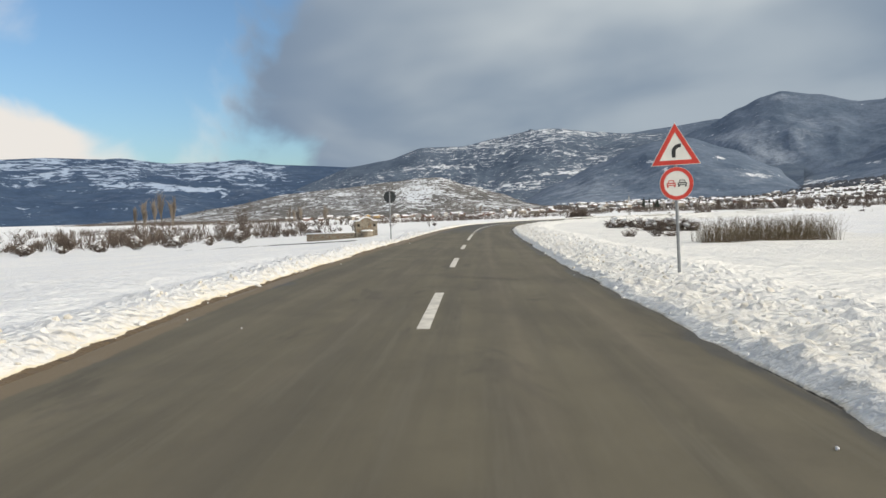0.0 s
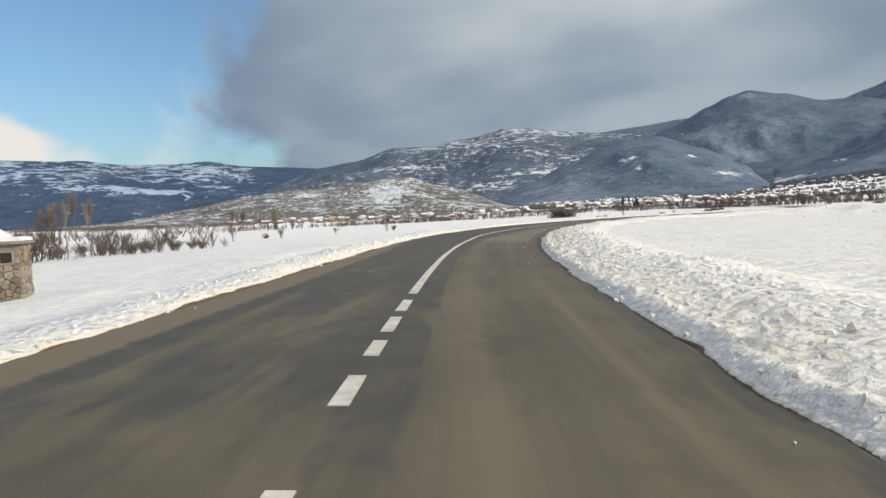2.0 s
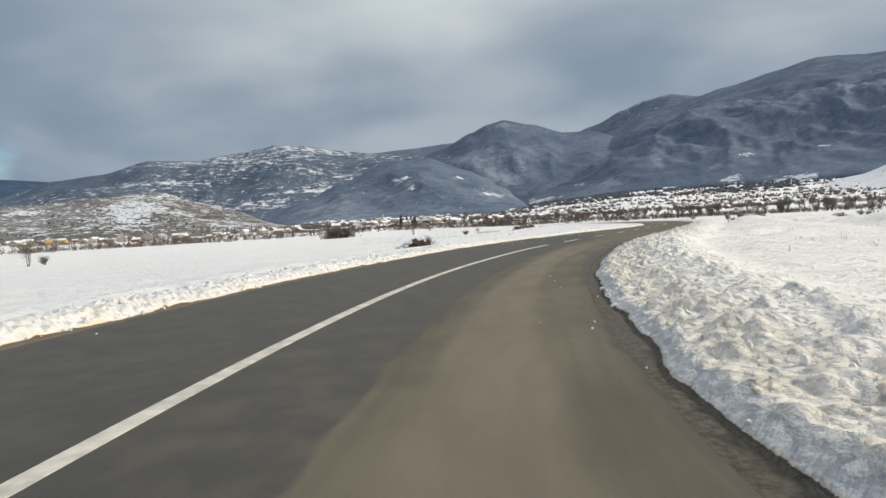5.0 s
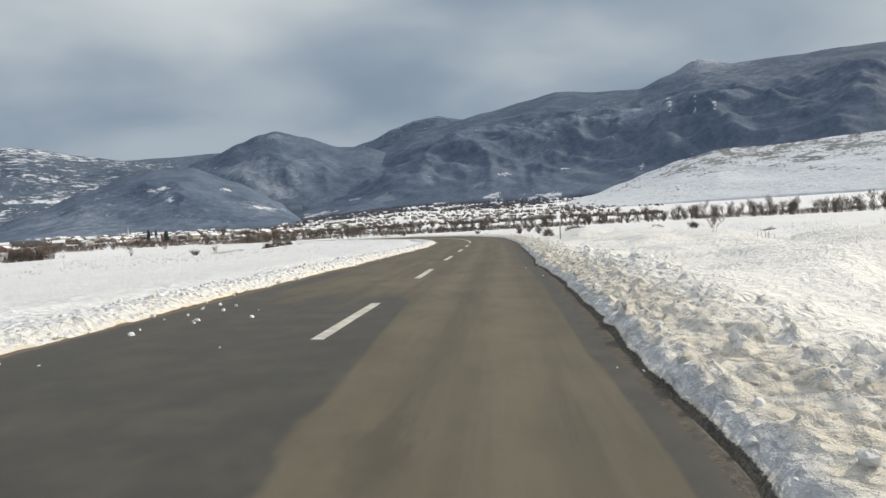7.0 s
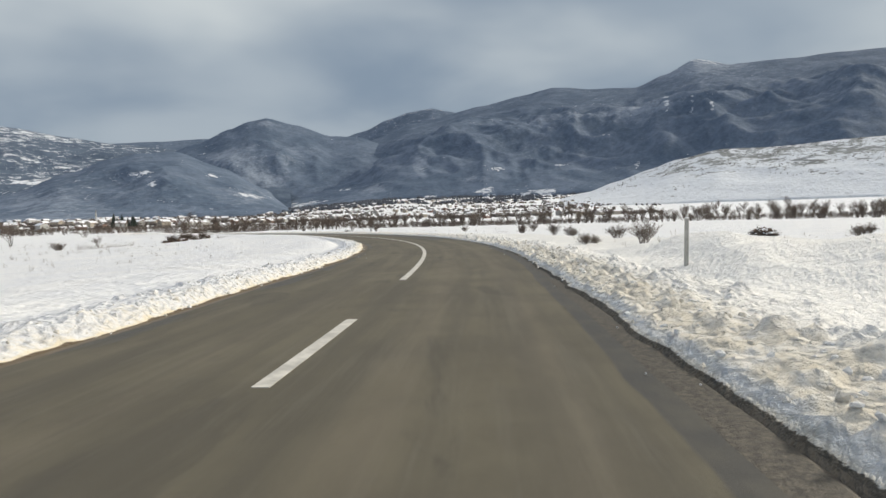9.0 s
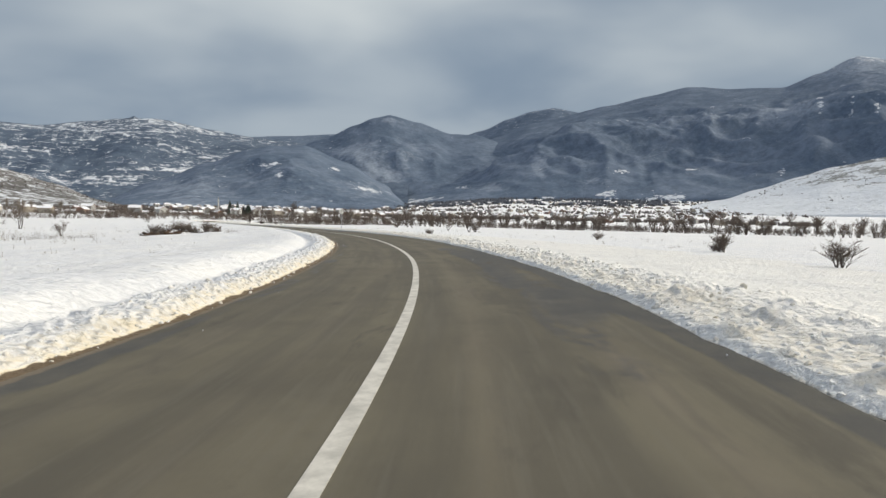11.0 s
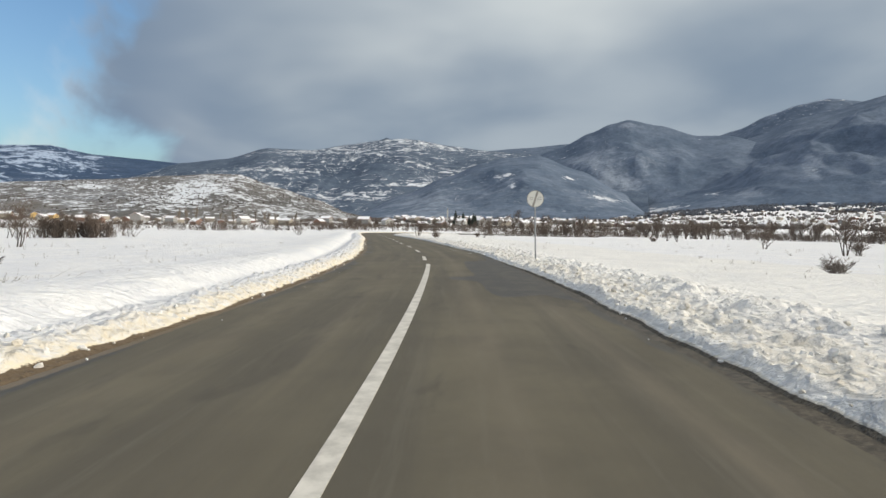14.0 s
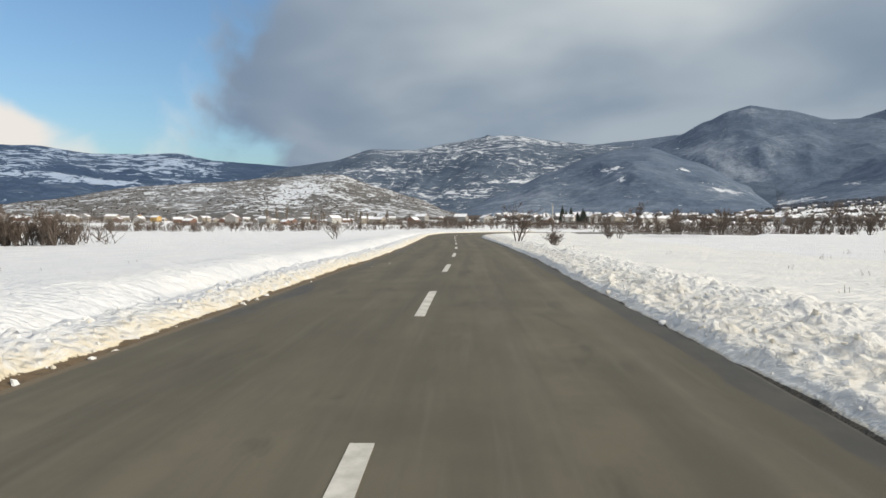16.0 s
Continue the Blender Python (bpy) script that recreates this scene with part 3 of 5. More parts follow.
VERGE_D = np.r_[np.arange(0, 2.65, 0.07), np.arange(2.7, 5, 0.2), np.arange(5, 9, 0.5), np.arange(9, 22.1, 1.1)]


def verge(side, name, label):
    s, d = VERGE_S, VERGE_D
    sg, dg = np.meshgrid(s, d, indexing="ij")
    edge = np.interp(sg, *(LEFT_AT if side < 0 else RIGHT_AT))
    edge = edge + 0.22 * (fbm(sg / 3.1, sg * 0 + side * 9.0, 3, 11) - 0.5) + 0.14 * (fbm(sg / 0.55, sg * 0 + 3, 2, 12) - 0.5) - 0.05
    u = side * (edge + dg)
    x, y = on_road(sg.ravel(), u.ravel())
    t0 = terrain_su(x, y, sg.ravel(), u.ravel()).reshape(sg.shape)
    x, y = x.reshape(sg.shape), y.reshape(sg.shape)
    amp = 0.7 + 0.6 * fbm(sg / 9.0, sg * 0 + side, 3, 21)
    if side < 0:
        amp = amp * (1 - 0.6 * smooth(sg, 50, 60) * (1 - smooth(sg, 80, 90)))
        prof = 0.19 * smooth(dg, 0.14, 0.65) * (1 - 0.7 * smooth(dg, 0.9, 2.0)) + 0.11 * smooth(dg, 2.0, 3.4) * (1 - 0.4 * smooth(dg, 3.6, 7.0))
        prof = prof + smooth(sg, 235, 250) * (0.17 * smooth(dg, 2.0, 2.7) * (1 - smooth(dg, 3.4, 5.5)) - 0.12 * smooth(dg, 1.2, 1.7) * (1 - smooth(dg, 1.8, 2.3)))
        rough_w = smooth(dg, 0.10, 0.35) * (1 - 0.9 * smooth(dg, 1.2, 2.1))
        mounds = 0.08
    else:
        bulk = np.interp(sg, [0, 44, 81, 102, 205, 227, 317, 348], [0.7, 0.75, 0.9, 1.0, 1.0, 0.75, 0.8, 0.8])
        prof = 0.17 * bulk * smooth(dg, 0.2, 2.1) * (1 - 0.75 * smooth(dg, 2.5, 4.6)) + 0.14 * bulk * smooth(dg, 0.04, 0.38) * (1 - smooth(dg, 2.2, 4.2))
        rough_w = (0.62 + 0.43 * smooth(sg, 78, 100) * (1 - 0.5 * smooth(sg, 225, 245))) * smooth(dg, 0.06, 0.35) * (1 - 0.88 * smooth(dg, 2.4, 4.2))
        mounds = 0.08 + 0.34 * smooth(sg, 143, 170) * (1 - smooth(sg, 218, 249))
    gx_, gy_ = x * 0.8 + y * 0.6, y * 0.8 - x * 0.6
    clump = 0.13 * (fbm(gx_ / 1.7, gy_ / 1.7, 4, 31, 0.6) - 0.5) + 0.40 * lumps(gx_, gy_, 0.60, 0.0, 0.27, 41, 3.5) + 0.8 * lumps(x, y, 0.30, 0.0, 0.16, 43, 1.9) + 0.85 * lumps(gx_, gy_, 0.17, 0.01, 0.085, 45) + 0.05 * (fbm(x / 0.16, y / 0.16, 2, 47) - 0.5) - 0.05
    soft = mounds * (fbm(x / 4.2, y / 2.8, 3, 51) - 0.5) * 2 + 0.10 * (fbm(x / 1.3, y / 0.8, 2, 55) - 0.5)
    blend = smooth(dg, 0.5, 9.0 - 4.5 * smooth(sg, 40, 52) * (1 - smooth(sg, 84, 95)) if side < 0 else 7.0)
    z = side * edge * bank_slope(sg) * (1 - blend) + t0 * blend + prof * amp * (1 - smooth(dg, 11, 20)) + clump * rough_w * (0.62 - 0.25 * smooth(sg, 50, 60) * (1 - smooth(sg, 80, 90)) if side < 0 else 1.0)
    z = z + soft * smooth(dg, 0.8, 3.0) * (1 - smooth(dg, 14, 21)) + 0.10 * smooth(dg, 3, 6) * (1 - smooth(dg, 10, 20)) - 0.075 * (1 - smooth(dg, 0.0, 0.10))
    z = z - 0.35 * smooth(dg, 20.4, 22)
    if side < 0:       # the cleared lay-by by the fountain, and the level snow round it
        q = np.stack([x + 20.0, y - 57.25], -1) @ np.array([[0.8956, 0.4449], [-0.4449, 0.8956]])
        run = smooth(q[..., 0], -8.0, -4.0) * (1 - smooth(q[..., 0], 16.4, 17.6)) * smooth(dg, 0.9, 1.7)
        calm = run * (1 - smooth(np.abs(q[..., 1]), 3.0, 9.0))
        cut = run * (1 - smooth(np.abs(q[..., 1] + 0.2 * np.sin(q[..., 0] * 1.3)), 1.25, 1.6))
        z = z * (1 - calm) + (t0 + 0.02) * calm
        z = z - 0.08 * cut
    f = grid_faces(len(s), len(d))
    if side > 0:
        f = [q[::-1] for q in f]
    ob = mesh_object(name, np.stack([x.ravel(), y.ravel(), z.ravel()], 1), f, SNOW if side < 0 else BANK_EAST, smooth=True)
    grit = np.interp(sg, [0, 60, 105, 150, 190, 225, 245, 300, 330, 360], [0.15, 0.15, 0.35, 0.6, 1.0, 1.0, 0.4, 0.45, 0.3, 0.3])
    w = 0.30 if side < 0 else 0.10 + 0.12 * grit
    dirt = 1.25 * (1 - smooth(dg, 0.05, w)) + ((0.36 + 0.20 * smooth(sg, 225, 245)) * (1 - smooth(dg, w, 1.2)) if side < 0 else (0.32 + 0.36 * grit) * (1 - smooth(dg, 0.9, 2.3)) * smooth(dg, 0.1, 0.4)) + 0.08 * (1 - smooth(dg, 1.0, 3.0))
    set_attr(ob, "dirt", dirt)
    set_attr(ob, "lumps", rough_w)
    tagged(ob, label, "snow bank", kind="structure")
    return ob


verge_west = verge(-1, "verge_west", "low ploughed snow bank beside the road, yellowish and crumbly at its foot")
verge_east = verge(1, "verge_east", "lumpy ploughed snow bank beside the road with a gritty grey foot")


# ---- road markings ----
LINE_AT = ([0, 66, 75, 95, 104, 107, 111, 118, 154, 160, 185, 192, 215, 256, 264, 274, 286, 296, 303, 313, 323, 326.5, 330, 333, 337, 343, 350, 540],
           [0.0, -0.08, 0.0, 0.02, 0.0, -0.10, -0.13, -0.03, 0.0, -0.09, -0.02, -0.06, -0.05, -0.03, 0.04, 0.0, 0.0, -0.15, -0.09, -0.02, 0.05, -0.06, -0.05, -0.02, -0.11, -0.02, -0.12, -0.14])
MARKS = tagged(new("centre_line"), "worn white centre line of dashes and solid stretches", "road marking", kind="structure")


def mark(a, b):
    n = max(2, int((b - a) / 0.5) + 1)
    s = np.linspace(a, b, n)
    vs = []
    for si in s:
        for u in np.array((-0.075, 0.075)) + np.interp(si, *LINE_AT):
            x, y = on_road(si, u)
            vs.append((float(x), float(y), float(u * bank_slope(si)) + 0.006))
    for si in s:
        for u in np.array((-0.075, 0.075)) + np.interp(si, *LINE_AT):
            x, y = on_road(si, u)
            vs.append((float(x), float(y), float(u * bank_slope(si)) - 0.01))
    m = 2 * n
    fs = [(2 * i, 2 * i + 1, 2 * i + 3, 2 * i + 2) for i in range(n - 1)]
    fs += [(2 * i, 2 * i + 2, m + 2 * i + 2, m + 2 * i) for i in range(n - 1)]
    fs += [(2 * i + 3, 2 * i + 1, m + 2 * i + 1, m + 2 * i + 3) for i in range(n - 1)]
    fs += [(1, 0, m, m + 1), (m - 2, m - 1, 2 * m - 1, 2 * m - 2)]
    mesh_object("dash", vs, fs, PAINT, MARKS)


for k in range(5):
    mark(17.0 + 8.47 * k, 20.3 + 8.47 * k)
mark(59.5, 69.9)
for a_, b_ in ((70.6, 71.5), (72.6, 73.7), (75.0, 75.8), (76.5, 77.2), (77.7, 78.7), (79.2, 80.3)):
    mark(a_, b_)
mark(81.1, 163.6)
for k in range(6):
    mark(167.2 + 8.48 * k, 170.6 + 8.48 * k)
mark(218.7, 323.5)
for k in range(14):
    mark(326.2 + 8.4 * k, 329.5 + 8.4 * k)


# ---- mountains and hills ----
def mountain(name, label, mat, crest, far, foot, back, gully, seed, power=1.0, cols=260, rows=70, valley=0.35, snow=(0.1, 0.1, 0, 500), clear=(), thin=(), fields=0.0):
    """A range whose crest runs through (azimuth, height) as seen from the middle of the plain, far metres away.
    snow: how open the slopes are at two heights; clear, thin: clearings and powdered woods as (azimuth, height, half widths, amount)."""
    az = np.array([c[0] for c in crest], float)
    hh = np.array([c[1] for c in crest], float)
    a = np.linspace(az[0], az[-1], cols)
    k = np.clip(np.searchsorted(az, a) - 1, 0, len(az) - 2)
    t = (a - az[k]) / (az[k + 1] - az[k])
    h = hh[k] + (hh[k + 1] - hh[k]) * (0.5 * t + 0.5 * t * t * (3 - 2 * t))
    win = np.exp(-np.linspace(-2, 2, 2 * (cols // 22) + 1) ** 2)
    hs = np.convolve(np.pad(h, cols // 22, mode="edge"), win / win.sum(), mode="valid")
    q = np.r_[np.linspace(0, 1, rows), np.linspace(1.06, 1.6, 8)]
    A, Q = np.meshgrid(np.radians(a), q, indexing="ij")
    near_top = smooth(Q, 0.72, 1.0)
    Hc = hs[:, None] * (1 - near_top) + h[:, None] * near_top
    R = np.where(Q <= 1, foot + (far - foot) * Q, far + back * (Q - 1))
    x, y = CX + R * np.sin(A), CY + R * np.cos(A)
    base = terrain_su(x.ravel(), y.ravel(), x.ravel() * 0, np.where(A.ravel() < 0, -300.0, 300.0)).reshape(x.shape)
    low = base[:, :1]
    rise = np.where(Q <= 1, Q ** power, 1 - 0.9 * (Q - 1) / 0.6)
    arc = A * 0.5 * (far + foot)
    bent = 0.9 * fbm(x / (gully * 1.4), y / (gully * 1.4), 2, seed + 5)
    spur = fbm(arc / gully + bent, R / (gully * 2.6) + bent, 4, seed, 0.45, True)       # spurs that run down the slope
    g = 0.6 * spur + 0.4 * fbm(x / gully, y / gully, 4, seed, 0.42, True)
    g2 = fbm(x / (gully * 0.35), y / (gully * 0.35), 3, seed + 7, 0.45, True)
    body = np.clip(Q, 0, 1) * (1 - np.clip(Q, 0, 1)) * 4 * (1 - 0.92 * smooth(Q, 0.5, 0.88))
    z = low + (Hc - low) * np.clip(rise + 0.8 * valley * body * (g - 0.62) + 0.09 * body * (g2 - 0.6), -0.05, 2)
    z += (Hc - low) * 0.012 * (fbm(x / (gully * 0.22), y / (gully * 0.22), 4, seed + 3) - 0.5) * smooth(Q, 0.5, 1)
    z[:, 0] = low[:, 0] - 12
    ob = mesh_object(name, np.stack([x.ravel(), y.ravel(), z.ravel()], 1), [f[::-1] for f in grid_faces(cols, len(q))], mat, smooth=True)
    deg = np.degrees(A)
    cover = snow[0] + (snow[1] - snow[0]) * smooth(z, snow[2], snow[3]) + 0.30 * (fbm(x / 420.0, y / 420.0, 3, seed + 9) - 0.5)
    dust = 0.16 + 0.5 * (fbm(x / 520.0, y / 520.0, 3, seed + 13) - 0.5)
    cover = cover + fields * (1 - smooth(z - low, 0, 60)) * smooth(fbm(x / 170.0, y / 170.0, 3, seed + 17), 0.40, 0.62)       # fields climb its foot
    for ca, cz, wa, wz, k in clear:
        cover = cover + k * np.exp(-((deg - ca) / wa) ** 2 - ((z - cz) / wz) ** 2)
    for ca, cz, wa, wz, k in thin:
        dust = dust + k * np.exp(-((deg - ca) / wa) ** 2 - ((z - cz) / wz) ** 2)
    set_attr(ob, "snow", cover)
    set_attr(ob, "powder", dust)
    return tagged(ob, label, "mountain", kind="structure")


# blue-grey of haze and cloud shade is mixed into the wood colours
HAZED_WOOD_LOW, HAZED_WOOD_HIGH = (0.068, 0.096, 0.142), (0.108, 0.140, 0.190)
# aerial haze coloured in: blue woods, and snow dimmed to a dull blue
M_FAR = mountain_material("hazed_snowy_range", (0.042, 0.072, 0.132), (0.058, 0.092, 0.155), 0.0100, 0.35, (0.36, 0.44, 0.57))
M_KNOB = mountain_material("hazed_patchy_massif", HAZED_WOOD_LOW, HAZED_WOOD_HIGH, 0.022, 0.30, fine=0.4)
# paler and bluer than the massif: more haze put into the colour
M_WOOD = mountain_material("hazed_wooded_mountain", (0.091, 0.126, 0.182), (0.142, 0.180, 0.244), 0.019, 0.48, fine=0.6)
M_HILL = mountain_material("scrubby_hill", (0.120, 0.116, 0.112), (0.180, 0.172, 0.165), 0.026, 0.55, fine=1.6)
M_FIELD = mountain_material("snowy_pasture_hill", (0.20, 0.21, 0.21), (0.30, 0.31, 0.31), 0.02, 0.8, fine=0.5)

mountain("backdrop_range_west", "far range tinted haze-blue, with snowy upper slopes and dark wooded feet", M_FAR,
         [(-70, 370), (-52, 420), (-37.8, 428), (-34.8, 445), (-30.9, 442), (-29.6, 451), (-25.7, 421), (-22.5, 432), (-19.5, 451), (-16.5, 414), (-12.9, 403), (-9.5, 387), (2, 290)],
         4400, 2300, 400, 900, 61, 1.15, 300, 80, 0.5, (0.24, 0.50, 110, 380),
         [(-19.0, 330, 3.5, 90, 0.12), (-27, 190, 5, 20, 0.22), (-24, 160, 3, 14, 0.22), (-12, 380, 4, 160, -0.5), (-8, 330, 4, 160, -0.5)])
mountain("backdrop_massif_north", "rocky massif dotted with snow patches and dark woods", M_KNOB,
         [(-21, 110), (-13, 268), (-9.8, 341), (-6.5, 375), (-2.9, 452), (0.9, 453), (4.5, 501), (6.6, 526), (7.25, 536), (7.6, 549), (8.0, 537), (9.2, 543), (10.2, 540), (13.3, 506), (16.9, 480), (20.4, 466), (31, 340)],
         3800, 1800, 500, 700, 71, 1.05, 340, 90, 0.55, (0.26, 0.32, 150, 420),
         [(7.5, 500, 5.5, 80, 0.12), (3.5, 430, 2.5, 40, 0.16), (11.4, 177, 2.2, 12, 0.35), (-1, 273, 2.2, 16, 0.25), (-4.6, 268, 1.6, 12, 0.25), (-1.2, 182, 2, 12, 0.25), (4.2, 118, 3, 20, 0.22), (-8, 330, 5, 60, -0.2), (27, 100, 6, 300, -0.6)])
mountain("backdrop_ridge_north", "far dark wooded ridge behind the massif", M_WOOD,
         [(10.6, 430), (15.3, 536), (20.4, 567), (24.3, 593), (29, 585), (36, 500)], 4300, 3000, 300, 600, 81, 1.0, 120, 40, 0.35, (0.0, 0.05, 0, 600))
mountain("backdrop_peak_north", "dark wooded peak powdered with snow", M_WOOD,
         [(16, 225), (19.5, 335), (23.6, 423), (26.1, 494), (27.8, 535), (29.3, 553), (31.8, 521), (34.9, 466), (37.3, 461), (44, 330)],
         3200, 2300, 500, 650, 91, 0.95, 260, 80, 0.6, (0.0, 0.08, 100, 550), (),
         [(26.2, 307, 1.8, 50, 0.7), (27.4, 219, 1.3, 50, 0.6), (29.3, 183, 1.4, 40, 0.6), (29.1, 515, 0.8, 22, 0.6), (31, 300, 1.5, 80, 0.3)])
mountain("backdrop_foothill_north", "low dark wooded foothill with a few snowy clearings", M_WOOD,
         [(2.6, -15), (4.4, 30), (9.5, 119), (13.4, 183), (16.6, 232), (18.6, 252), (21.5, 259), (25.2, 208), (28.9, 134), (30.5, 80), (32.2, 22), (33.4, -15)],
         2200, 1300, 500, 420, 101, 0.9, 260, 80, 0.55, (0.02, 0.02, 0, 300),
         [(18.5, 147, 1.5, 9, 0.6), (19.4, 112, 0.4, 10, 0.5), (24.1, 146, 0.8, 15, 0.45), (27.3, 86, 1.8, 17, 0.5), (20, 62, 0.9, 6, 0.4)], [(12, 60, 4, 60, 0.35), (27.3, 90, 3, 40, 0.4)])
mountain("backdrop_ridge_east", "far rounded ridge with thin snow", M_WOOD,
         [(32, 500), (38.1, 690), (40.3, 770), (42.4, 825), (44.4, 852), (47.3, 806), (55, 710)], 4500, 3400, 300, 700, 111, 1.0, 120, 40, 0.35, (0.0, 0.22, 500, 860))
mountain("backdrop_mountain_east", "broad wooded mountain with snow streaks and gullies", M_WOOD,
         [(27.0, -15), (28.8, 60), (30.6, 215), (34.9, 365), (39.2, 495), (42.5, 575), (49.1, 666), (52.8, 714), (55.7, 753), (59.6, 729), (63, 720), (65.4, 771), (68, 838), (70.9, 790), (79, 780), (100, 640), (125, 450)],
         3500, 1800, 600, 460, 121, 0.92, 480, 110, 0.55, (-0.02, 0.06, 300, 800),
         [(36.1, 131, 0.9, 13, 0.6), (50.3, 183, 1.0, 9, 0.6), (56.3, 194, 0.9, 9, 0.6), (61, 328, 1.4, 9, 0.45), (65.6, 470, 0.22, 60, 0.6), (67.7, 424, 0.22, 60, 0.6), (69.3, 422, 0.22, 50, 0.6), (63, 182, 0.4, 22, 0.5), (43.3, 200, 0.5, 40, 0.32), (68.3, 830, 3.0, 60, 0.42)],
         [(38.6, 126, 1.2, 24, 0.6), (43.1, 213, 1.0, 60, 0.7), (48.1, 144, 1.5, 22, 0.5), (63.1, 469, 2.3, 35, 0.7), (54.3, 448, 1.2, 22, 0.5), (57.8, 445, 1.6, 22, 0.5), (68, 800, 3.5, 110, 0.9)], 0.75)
mountain("backdrop_hill_east", "smooth snowy pasture hill speckled with small shrubs", M_FIELD,
         [(51, 34), (54.9, 51), (58.6, 69), (61.2, 92), (64.1, 117), (66.3, 136), (70, 155), (73.6, 152), (81, 158), (94, 134), (110, 80)],
         1500, 1050, 500, 300, 131, 1.0, 160, 50, 0.15, (0.92, 0.50, 50, 150))
mountain("backdrop_hill_west", "brown scrubby hill with patchy snow above the hamlet", M_HILL,
         [(-44, 2), (-31.8, 15), (-26.1, 36), (-19.6, 63), (-15, 72), (-9, 86), (-6.3, 92), (-4.2, 93), (-1.0, 72), (2.2, 52), (5.1, 27), (9, 8), (11.5, -15)],
         1250, 800, 500, 260, 141, 1.0, 240, 60, 0.3, (0.30, 0.25, 10, 80),
         [(-6.3, 60, 2.4, 20, 0.50), (-8.6, 40, 1.6, 14, 0.40), (-1, 22, 5, 9, 0.18), (2, 12, 6, 6, 0.12), (-17, 55, 4, 16, 0.12), (-3, 84, 2, 8, 0.2), (-28, 18, 6, 14, 0.15)], [(-14, 40, 8, 30, 0.4)])


# ---- bare trees and shrubs ----
def tube(vs, fs, pts, radii, sides):
    base = len(vs)
    for i, (p, r) in enumerate(zip(pts, radii)):
        d = (pts[min(i + 1, len(pts) - 1)] - pts[max(i - 1, 0)]).normalized()
        a = d.orthogonal().normalized()
        b = d.cross(a)
        for k in range(sides):
            w = 2 * math.pi * k / sides
            vs.append(tuple(p + r * (math.cos(w) * a + math.sin(w) * b)))
    for i in range(len(pts) - 1):
        for k in range(sides):
            j = (k + 1) % sides
            q = base + i * sides
            fs.append((q + k, q + j, q + sides + j, q + sides + k))


def grow(rng, out, p, d, length, r, level, levels, spread, lift, kids):
    n = 1 if level + 1 >= levels else (4, 2, 2)[min(level, 2)]
    pts, rad = [p.copy()], [r]
    for i in range(n):
        d = (d + Vector((rng.uniform(-1, 1), rng.uniform(-1, 1), rng.uniform(-0.4, 1) * lift)) * 0.22).normalized()
        p = p + d * length / n
        pts.append(p.copy())
        rad.append(max(r * (1 - 0.72 * (i + 1) / n), out["least"]))
    tube(*(out["wood"] if level < 2 else out["twig"]), pts, rad, 5 if level == 0 else 3)
    if level + 1 >= levels:
        return
    for k in range(kids[level]):
        t = rng.uniform(0.25 if level == 0 else 0.15, 1.0)
        i = min(int(t * n), n - 1)
        f = t * n - i
        q = pts[i].lerp(pts[i + 1], f)
        w = rng.uniform(0, 2 * math.pi)
        side_d = Vector((math.cos(w), math.sin(w), 0))
        nd = (d * (1 - spread) + side_d * spread + Vector((0, 0, lift * 0.35))).normalized()
        grow(rng, out, q, nd, length * rng.uniform(0.42, 0.68) * (1.3 - 0.8 * t if level == 0 else 1.0), max(rad[i] * 0.55, out["least"]), level + 1, levels, spread, lift, kids)


def bare_tree(name, seed, height, stems, spread, lift, kids, radius, least, mats, label, category, snow=0):
    rng = random.Random(seed)
    out = {"wood": ([], []), "twig": ([], []), "least": least}
    for k in range(stems):
        w = 2 * math.pi * k / stems + rng.uniform(-0.5, 0.5)
        tilt = 0.0 if stems == 1 else rng.uniform(0.08, 0.85 if stems > 6 else 0.4)
        d = Vector((math.cos(w) * tilt, math.sin(w) * tilt, 1)).normalized()
        grow(rng, out, Vector((math.cos(w) * 0.12 * (stems > 1), math.sin(w) * 0.12 * (stems > 1), -0.25)), d,
             height * (0.62 if stems == 1 else rng.uniform(0.55, 0.8)), radius, 0, 4 if len(kids) == 3 else 3, spread, lift, kids)
    root = empty(name, Matrix(), label, category)
    mesh_object("trunk", *out["wood"], mats[0], root)
    mesh_object("crown", *out["twig"], mats[1], root)
    if snow:
        bm = bmesh.new()
        for k in range(snow):
            w, q = rng.uniform(0, 2 * math.pi), rng.uniform(0.0, 0.42) * height
            r = bmesh.ops.create_icosphere(bm, subdivisions=2, radius=1.0)
            sz = rng.uniform(0.05, 0.12) * height
            m = Matrix.Translation((q * math.cos(w), q * math.sin(w), height * rng.uniform(0.28, 0.62) - q * 0.25)) @ Matrix.Diagonal((sz * 1.2, sz * rng.uniform(0.6, 1), sz * 0.45, 1))
            bmesh.ops.transform(bm, matrix=m, verts=r["verts"])
        for v in bm.verts:
            v.co += 0.10 * height * (noise.noise_vector(v.co * (3.2 / height * 1.6) + Vector((seed, 0, 0)))) * 0.8
        part("snow_load", bm, CAP, root, "clumped white snow resting on the twigs", smooth=True)
    return root


